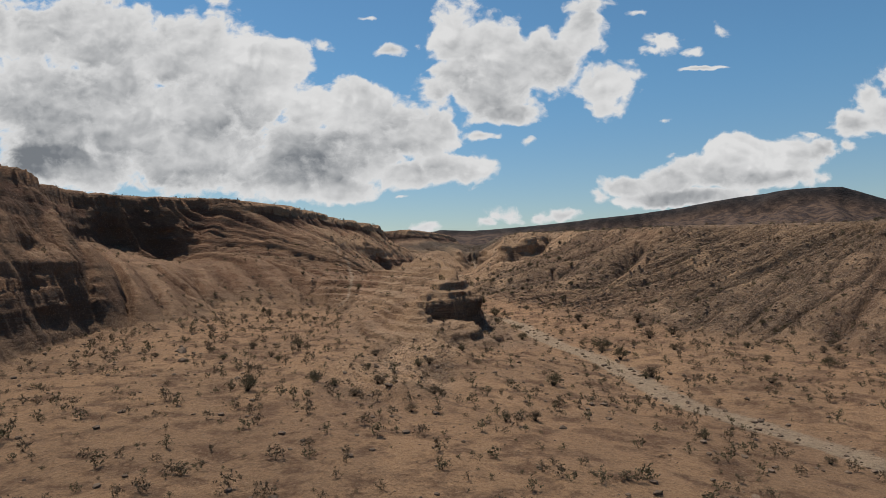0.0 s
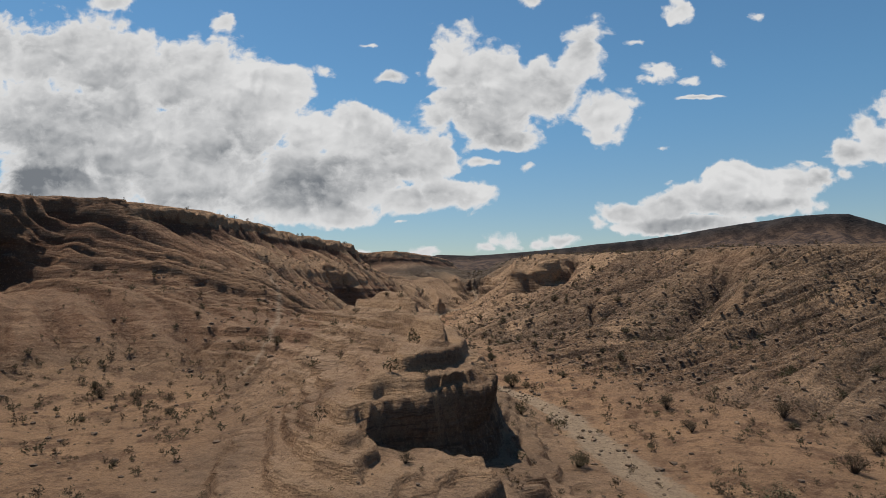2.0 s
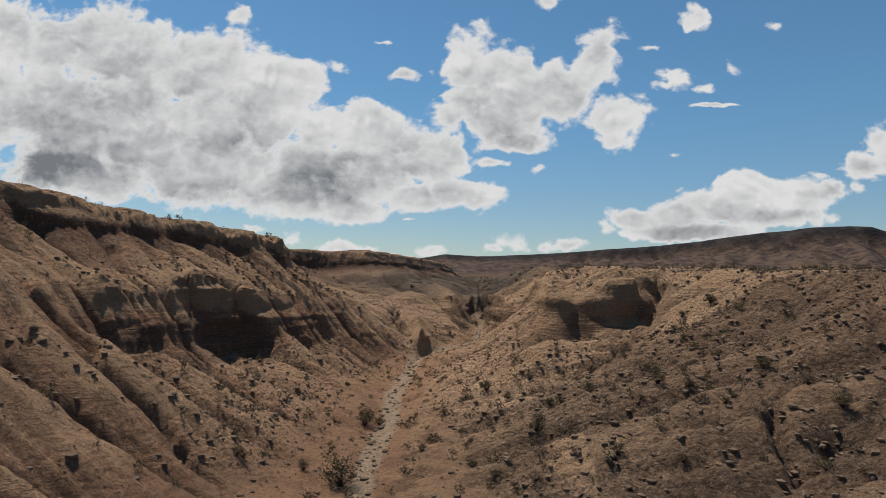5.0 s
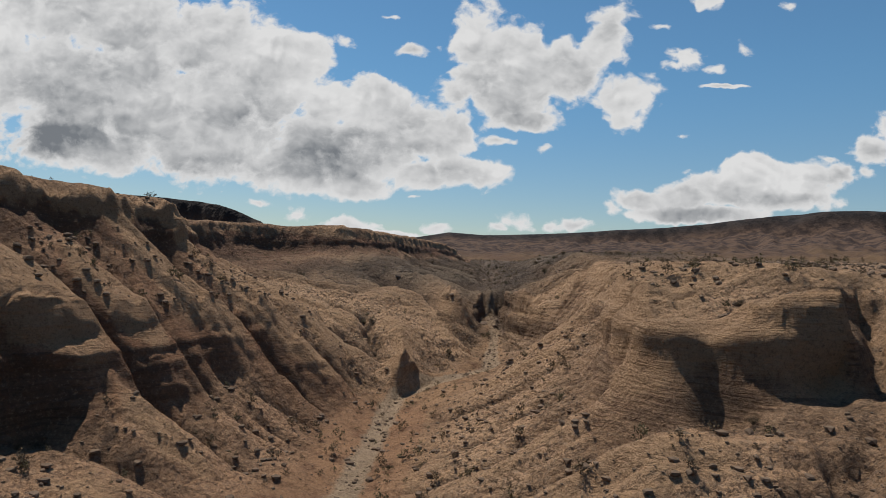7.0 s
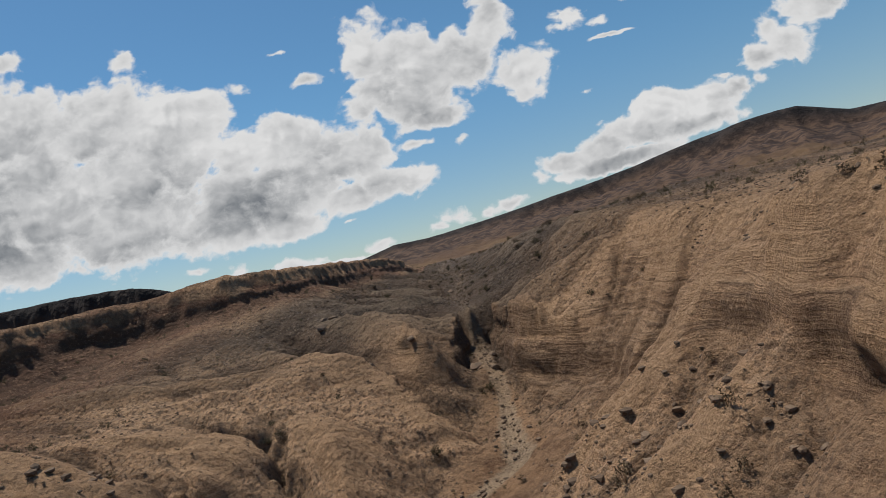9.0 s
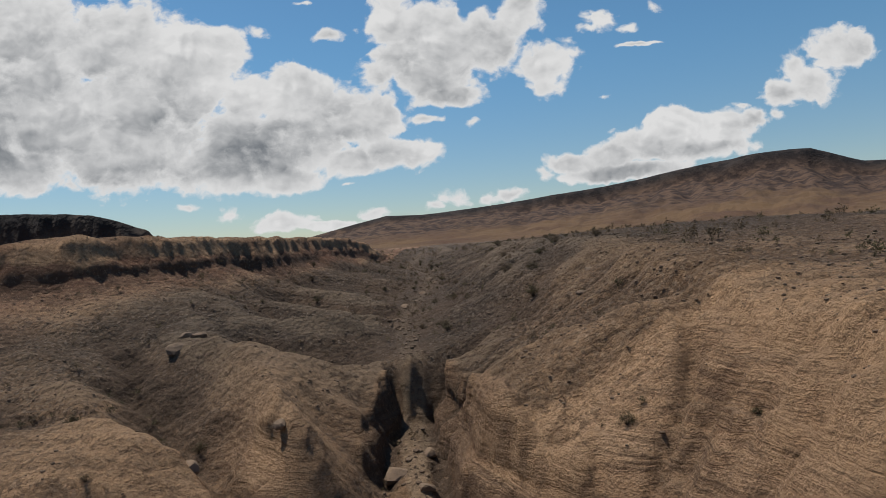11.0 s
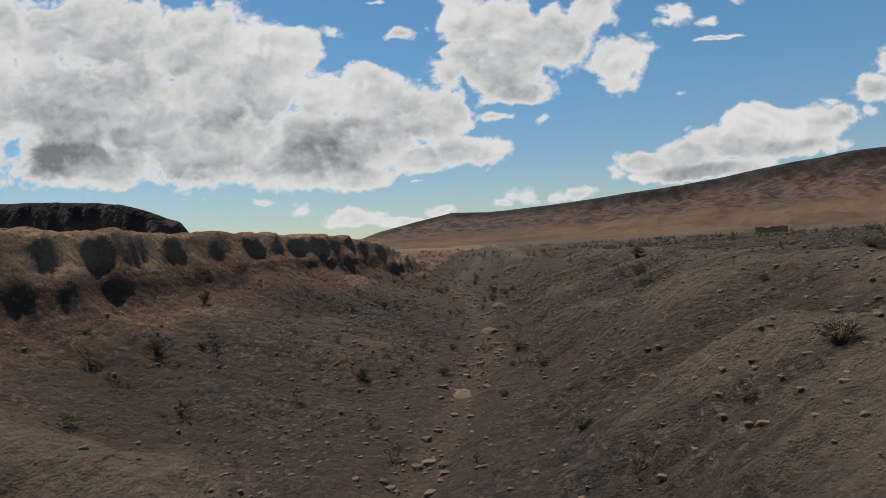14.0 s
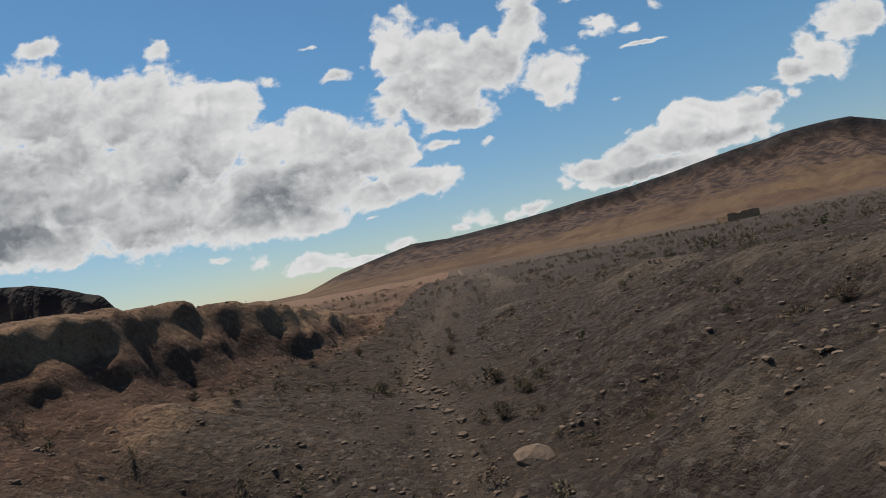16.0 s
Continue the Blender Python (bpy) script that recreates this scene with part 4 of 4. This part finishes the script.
# ---- far mesas ----
def build_far_mesa():
    az_t = [-62, -20, -13, -11.5, -9.9, -6.1, -3.2, 0, 7.1, 16.5, 20, 25, 28.7, 31.1, 32.6, 36, 44, 72]
    el_t = [0.0, 0.0, 0.1, 0.6, 1.15, 1.98, 2.54, 2.40, 2.81, 3.6, 4.04, 4.67, 5.03, 5.1, 5.0, 3.6, 3.0, 2.5]
    az = np.radians(np.arange(-60, 70.01, 0.22))
    r = np.concatenate([np.linspace(330, 1100, 110), np.linspace(1106, 1260, 40), np.linspace(1280, 1900, 12)])
    A, Rr = np.meshgrid(az, r)
    X, Y = Rr * np.sin(A), 124 + Rr * np.cos(A)
    H = 1200 * np.tan(np.radians(np.interp(np.degrees(A), az_t, el_t)))
    H = H * (1 + 0.015 * fbm(X, Y, 60, 3, 101))
    s = (Rr - 360) / 840 + 0.05 * fbm(X, Y, 150, 3, 103)
    gully = np.abs(fbm(A * 1200, Rr * 0.22, 75, 4, 105))
    rise = 0.16 * sstep(0, 1, s) + 0.62 * np.clip(s, 0, 1) ** 1.9 + 0.22 * sstep(0.93, 0.985, s)
    lift = np.clip(s, 0, 1) * (1 - sstep(0.9, 1.0, s))
    Z = 9.6 + (H + 3.0) * rise - 0.34 * H * gully * lift
    Z = Z + (2.0 + 3 * sstep(0.1, 0.3, s)) * fbm(X, Y, 40, 4, 107) * sstep(0.02, 0.2, s) * (1 - sstep(0.86, 0.95, s)) * np.clip(H / 30, 0, 1)
    Z = Z - sstep(1.05, 1.6, s) * 0.1 * H
    ob = mesh_object("mesa", np.stack([X, Y, Z], -1).reshape(-1, 3), grid_faces(*X.shape), MESA, True, (("upness", np.clip(rise, 0, 1) * np.clip(H / 40, 0.3, 1)),))
    tagged(ob, "distant brown mesa with a dark capped rim", "mesa", kind="structure")


def build_near_mesa():
    x = np.concatenate([np.arange(-330, -140, 3.0), np.arange(-140, -55, 0.8)])
    y = np.concatenate([np.arange(262, 300, 0.8), np.arange(300, 330, 3.0)])
    X, Y = np.meshgrid(x, y)
    top = np.interp(X + 0.6 * np.clip(Y - 283, 0, 99), [-330, -200, -140, -127, -111, -104, -96, -87, -80, -75, -72, -69, -66], [37, 35, 33, 32, 31, 30.4, 29.6, 28.4, 26, 24, 22.9, 19, 11])
    edge = 283 + 0.25 * np.clip(-80 - X, 0, 60) + 2.5 * fbm(X, Y, 14, 3, 111)
    d = Y - edge
    rise = 0.4 * sstep(-18, 0, d) + 0.6 * sstep(-1, 2.5, d + 1.2 * fbm(X, Y, 5, 2, 113))
    Z = 10.5 + (top - 10.5) * rise + 0.35 * fbm(X, Y, 6, 3, 115)
    ob = mesh_object("mesa", np.stack([X, Y, Z], -1).reshape(-1, 3), grid_faces(*X.shape), MESA, True, (("upness", 0.35 + 0.65 * rise),))
    tagged(ob, "dark flat-topped mesa beyond the canyon rim", "mesa", kind="structure")


build_far_mesa()
build_near_mesa()


# ---- shrubs ----
def twig_material(name, a, b):
    m = Mat(name, 0.9)
    info = m.nt.nodes.new("ShaderNodeObjectInfo").outputs["Random"]
    per = m.nt.nodes.new("ShaderNodeNewGeometry").outputs["Random Per Island"]
    col = m.mix(per, a, b)
    return m.done(m.mix(m.math("MULTIPLY", info, 0.5), col, tuple(0.6 * c for c in a)))


LEAF = twig_material("creosote_leaf", (0.095, 0.08, 0.042), (0.15, 0.118, 0.07))
DRY = twig_material("dry_brush", (0.19, 0.135, 0.082), (0.11, 0.08, 0.052))
WOOD = twig_material("shrub_wood", (0.10, 0.075, 0.055), (0.06, 0.047, 0.037))


def shrub_arrays(seed, leaves, twigs, leaf=0.045, flat=0.75):
    """Unit shrub, about 1 across: arrays of twig and leaf triangles."""
    rng = np.random.RandomState(seed)
    wood, foliage = [], []
    tips = []
    for i in range(twigs):
        az, lean = rng.uniform(0, 2 * np.pi), rng.uniform(0.1, 1.0) ** 0.7
        tip = np.array([np.cos(az) * lean * 0.5, np.sin(az) * lean * 0.5, flat * (1.05 - 0.55 * lean ** 2) * rng.uniform(0.75, 1.05)])
        mid = tip * 0.5 + np.array([0, 0, 0.06]) + rng.normal(0, 0.025, 3)
        pts = [np.array([0, 0, -0.05]), mid, tip]
        for p, q, wd in ((pts[0], pts[1], 0.014), (pts[1], pts[2], 0.008)):
            s = np.cross(q - p, [0.3, 0.2, 1.0])
            s = s / (np.linalg.norm(s) + 1e-6) * wd
            o = np.cross(q - p, s)
            o = o / (np.linalg.norm(o) + 1e-6) * wd
            wood += [[p + s, p - s, q], [p + o, p - o, q]]
        tips.append((mid, tip))
    for i in range(leaves):
        mid, tip = tips[rng.randint(len(tips))]
        c = mid + (tip - mid) * rng.uniform(-0.1, 1.08) + rng.normal(0, 0.055, 3)
        c[2] = max(c[2], 0.02)
        a, b = rng.normal(0, 1, 3), rng.normal(0, 1, 3)
        a, b = a / np.linalg.norm(a) * leaf * rng.uniform(0.7, 1.5), b / np.linalg.norm(b) * leaf
        foliage.append([c - a - b * 0.4, c + a - b * 0.4, c + b])
    return np.array(wood), np.array(foliage)


def tri_object(name, tris, material, parent=None):
    tris = np.asarray(tris)
    return mesh_object(name, tris.reshape(-1, 3), np.arange(len(tris) * 3).reshape(-1, 3), material, False, parent=parent)


def heights(xy):
    return final_height(xy[:, 0], xy[:, 1])


def normal_tilt(xy):
    e = 0.4
    a = heights(xy + [e, 0])[0] - heights(xy - [e, 0])[0]
    b = heights(xy + [0, e])[0] - heights(xy - [0, e])[0]
    return np.hypot(a, b) / (2 * e)


SHRUB_KINDS = [(1, 1000, 40, 0.026, 0.80, LEAF, "olive-green creosote shrub on dry desert soil"), (2, 850, 60, 0.022, 0.7, DRY, "dry brown desert shrub with bare twigs"),
               (3, 1100, 40, 0.027, 0.85, LEAF, "dark olive creosote shrub with dense foliage"), (4, 800, 60, 0.022, 0.62, DRY, "low straw-brown brush on stony ground")]
# shrubs that stand out: x, y, width
NOTABLE = [(3.8, 31.3, 1.3), (10.1, 36.9, 1.5), (9.5, 42.0, 1.4), (-13.4, 37.7, 1.1), (-10.7, 38.2, 1.1), (-7.2, 28.4, 1.0), (-3.0, 33.7, 0.9), (3.7, 50.0, 1.2), (2.2, 65.7, 1.5),
           (13.3, 49.0, 1.6), (9.4, 57.8, 1.2), (-4.9, 82.9, 1.9), (-5.6, 91.8, 1.8), (5.1, 135.7, 0.9), (4.6, 132.9, 1.0), (4.2, 137.2, 1.0), (6.9, 139.5, 1.0), (4.9, 143.0, 0.9),
           (-6.3, 123.7, 0.5), (-5.2, 27.0, 1.0), (-9.5, 26.0, 1.2), (5.3, 152.8, 1.0), (5.5, 154.5, 0.9), (6.5, 159.0, 1.1), (9.0, 45.5, 1.7), (16.0, 52.0, 1.8), (14.2, 56.0, 1.6)]


def scatter(n, box, seed, least=0.95):
    """Places on the ground where shrubs take hold."""
    rng = np.random.RandomState(seed)
    xy = np.stack([rng.uniform(box[0], box[1], n), rng.uniform(box[2], box[3], n)], 1)
    z, rock, sand, k, talus, flow = heights(xy)
    hollow = np.where(xy[:, 1] > 112, sample(PROUD, xy[:, 0], xy[:, 1]), -1.0)
    keep = (rng.rand(n) > 0.75 * rock + 0.8 * sand) & (hollow < rng.uniform(-0.3, 0.5, n)) & (normal_tilt(xy) < least) & (fbm(xy[:, 0], xy[:, 1], 6, 2, 301) + rng.uniform(-0.5, 0.75, n) > 0)
    return np.concatenate([xy, z[:, None]], 1)[keep]


def build_shrubs():
    originals = []
    for seed, nl, nt, lf, flat, mat, label in SHRUB_KINDS:
        wood, foliage = shrub_arrays(seed, nl, nt, lf, flat)
        ob = new("shrub")
        tri_object("woody_base", wood, WOOD, ob)
        tri_object("foliage", foliage, mat, ob)
        tagged(ob, label, "shrub", "desert shrubs")
        originals.append(ob)
    rng = np.random.RandomState(9)
    places = [(x, y, w * (0.6 if y > 112 else 0.85)) for x, y, w in NOTABLE]
    for box, n, seed in (((-20, 28, 22, 66), 150, 21), ((-9, 14, 66, 100), 120, 22), ((-10, 9, 120, 172), 200, 23), ((-2, 12, 72, 96), 60, 24)):
        for x, y, z in scatter(n, box, seed):
            places.append((x, y, rng.uniform(0.35, 0.85) * (0.62 if y > 112 else 1.0)))
    places = places[:285]
    xy = np.array([(x, y) for x, y, _ in places])
    z = heights(xy)[0]
    for i, ((x, y, w), h) in enumerate(zip(places, z)):
        m = pose(x, y, h - 0.03, 0, 0, rng.uniform(0, 360)) @ Matrix.Diagonal((w, w * rng.uniform(0.85, 1.15), w * rng.uniform(0.75, 1.1), 1))
        if i < len(originals):
            originals[i].matrix_basis = m
        else:
            ob = copy_thing(originals[rng.randint(len(originals))], pose(0, 0, 0))
            ob.matrix_basis = m
    # the countless small ones
    kinds = [shrub_arrays(40 + i, 96, 10, 0.06, 0.7) for i in range(5)]
    tris, dry = [], []
    for box, n, seed in (((-26, 44, 12, 70), 7500, 31), ((-18, 26, 66, 112), 3600, 32), ((-24, 16, 112, 200), 7500, 33), ((-45, -19, 30, 135), 1500, 34), ((8, 70, 70, 260), 4000, 35), ((-40, 40, 150, 300), 2600, 36)):
        for x, y, z in scatter(n, box, seed, 1.05):
            s = (0.16 + 0.6 * rng.rand() ** 2) * (0.6 if seed == 33 else 0.9)
            a = rng.uniform(0, 2 * np.pi)
            c, q = np.cos(a) * s, np.sin(a) * s
            wood, fol = kinds[rng.randint(5)]
            t = np.concatenate([wood[::2], fol])
            t = np.stack([t[..., 0] * c - t[..., 1] * q + x, t[..., 0] * q + t[..., 1] * c + y, t[..., 2] * s + z - 0.02], -1)
            (tris if rng.rand() < 0.45 else dry).append(t)
    for name, some, mat, label in (("brush", tris, LEAF, "small olive desert shrubs scattered over the slopes"), ("dry_brush", dry, DRY, "small dry brown shrubs scattered over the slopes")):
        tagged(tri_object(name, np.concatenate(some), mat), label, "brush", kind="stuff")


build_shrubs()


# ---- stones ----
def stone_material():
    m = Mat("loose_stone", 0.9)
    per = m.nt.nodes.new("ShaderNodeNewGeometry").outputs["Random Per Island"]
    info = m.nt.nodes.new("ShaderNodeObjectInfo").outputs["Random"]
    col = m.mix(per, (0.06, 0.042, 0.032), (0.19, 0.135, 0.097))
    col = m.mix(m.math("MULTIPLY", info, 0.4), col, (0.22, 0.15, 0.10))
    g = m.noise(6.0, 5)
    return m.done(m.mix(m.ramp(g, 0.35, 0.7, 0, 0.5), col, (0.09, 0.065, 0.05)), g, 0.6, 0.06)


STONE = stone_material()


def stone_shape(seed, sub=1):
    rng = np.random.RandomState(seed)
    bm = bmesh.new()
    bmesh.ops.create_icosphere(bm, subdivisions=sub, radius=0.5)
    cuts = [(Vector(rng.normal(0, 1, 3)).normalized(), rng.uniform(0.26, 0.42)) for _ in range(7)]
    off = Vector(rng.uniform(-9, 9, 3))
    for v in bm.verts:
        v.co *= 1 + 0.25 * noise.noise(v.co * 2.2 + off)
        for n, d in cuts:
            over = v.co.dot(n) - d
            if over > 0:
                v.co -= n * over * 0.9
        v.co.z *= 0.75
    vs = np.array([v.co[:] for v in bm.verts])
    fs = np.array([[v.index for v in f.verts] for f in bm.faces])
    bm.free()
    return vs, fs


BOULDERS = [(-0.3, 127.4, 0.75), (0.5, 126.6, 0.45), (0.6, 128.3, 0.5), (-2.7, 125.3, 0.4), (-4.6, 124.7, 0.55), (7.9, 95.2, 0.9), (-7.4, 132.5, 0.5), (-0.3, 144.0, 0.6), (0.6, 150.0, 0.55),
            (1.2, 156.5, 0.6), (6.2, 131.2, 0.35), (5.5, 129.6, 0.3), (-17.0, 36.0, 0.8), (-15.5, 33.0, 0.6), (1.6, 160.5, 0.5), (-7.4, 131.5, 0.7), (-6.9, 132.2, 0.6)]


def build_stones():
    rng = np.random.RandomState(77)
    shapes = [stone_shape(50 + i, 2) for i in range(4)]
    firsts = []
    for i, (x, y, s) in enumerate(BOULDERS):
        z = heights(np.array([[x, y]]))[0][0]
        m = pose(x, y, z - 0.04 * s, rng.uniform(-20, 20), rng.uniform(-20, 20), rng.uniform(0, 360)) @ Matrix.Diagonal((s * 1.25, s, s * 0.9, 1))
        if i < 4:
            ob = mesh_object("boulder", *shapes[i], STONE, False)
            tagged(ob, "angular brown sandstone boulder on the canyon floor", "boulder", "boulders")
            firsts.append(ob)
            ob.matrix_basis = m
        else:
            copy_thing(firsts[rng.randint(4)], pose(0, 0, 0)).matrix_basis = m
    small = [stone_shape(60 + i, 1) for i in range(8)]
    V, F, base = [], [], 0
    for box, n, seed, lo, hi in (((-26, 40, 14, 70), 16000, 71, 0.06, 0.32), ((-18, 28, 62, 116), 24000, 72, 0.06, 0.34), ((-18, 14, 108, 176), 18000, 73, 0.03, 0.13), ((-3, 12, 118, 162), 9000, 74, 0.03, 0.12), ((-2, 3, 113, 176), 6000, 75, 0.05, 0.24)):
        r2 = np.random.RandomState(seed)
        xy = np.stack([r2.uniform(box[0], box[1], n), r2.uniform(box[2], box[3], n)], 1)
        z, rock, sand, k, talus, flow = heights(xy)
        keep = r2.rand(n) < 0.15 + 0.5 * sand + 0.85 * talus * (0.4 + 0.6 * sstep(-0.2, 0.3, fbm(xy[:, 0], xy[:, 1], 4, 2, 303)))
        keep &= (r2.rand(n) > 0.92 * rock) & (sample(STEEP, *warped(xy[:, 0], xy[:, 1])) < 0.95)
        if seed == 75:
            keep &= sand > 0.3
        for (x, y), h in zip(xy[keep], z[keep]):
            vs, fs = small[r2.randint(8)]
            s = lo + (hi - lo) * r2.rand() ** 3
            a = r2.uniform(0, 2 * np.pi)
            c, q = np.cos(a), np.sin(a)
            v = vs * [s * 1.3, s, s * 0.9]
            V.append(np.stack([v[:, 0] * c - v[:, 1] * q + x, v[:, 0] * q + v[:, 1] * c + y, v[:, 2] + h + 0.1 * s], 1))
            F.append(fs + base)
            base += len(vs)
    ob = mesh_object("stones", np.concatenate(V), np.concatenate(F), STONE, False)
    tagged(ob, "loose angular stones strewn over slopes and wash", "stones", kind="stuff")


build_stones()


# ---- a ruined wall on the plain ----
def adobe_material():
    m = Mat("adobe", 0.95)
    g, s = m.noise(0.8, 5), m.noise(6.0, 4)
    col = m.mix(m.ramp(g, 0.35, 0.65), (0.20, 0.125, 0.08), (0.28, 0.18, 0.115))
    return m.done(m.mix(m.ramp(s, 0.45, 0.7, 0, 0.4), col, (0.13, 0.082, 0.055)), s, 0.6, 0.08)


def build_ruin(x, y, turn):
    adobe = adobe_material()
    ob = new("ruined_wall")
    z = heights(np.array([[x, y]]))[0][0]
    rng = np.random.RandomState(3)
    for px, py, w, d, h in ((0, 0, 12.5, 0.6, 3.2), (-6.0, 3.0, 0.6, 5.4, 2.6), (6.0, 2.4, 0.6, 4.2, 3.0), (1.0, 5.6, 7.0, 0.5, 1.8)):
        n = 14
        u = np.linspace(-0.5, 0.5, n)
        top = h + 0.35 * fbm(u * 8 + px, u * 0 + py, 1.5, 3, 5) - 0.5 * (rng.rand(n) > 0.85)
        along = w >= d
        rows = []
        for s in (-0.5, 0.5):
            a, c = (u * w, np.full(n, s * d)) if along else (np.full(n, s * w), u * d)
            rows += [np.stack([a + px, c + py, np.full(n, -0.6)], 1), np.stack([a * (1 if along else 0.9) + px, c * (0.9 if along else 1) + py, top], 1)]
        V = np.concatenate([rows[0], rows[1], rows[3], rows[2]])
        F = grid_faces(4, n)
        caps = np.array([[0, n, 2 * n, 3 * n], [n - 1, 2 * n - 1, 3 * n - 1, 4 * n - 1]])
        mesh_object("wall", V, np.concatenate([F, caps]), adobe, False, parent=ob)
    ob.matrix_basis = pose(x, y, z - 0.1, 0, 0, turn)
    tagged(ob, "roofless brown adobe ruin standing on the desert plain", "ruin")


build_ruin(98, 362, 14)
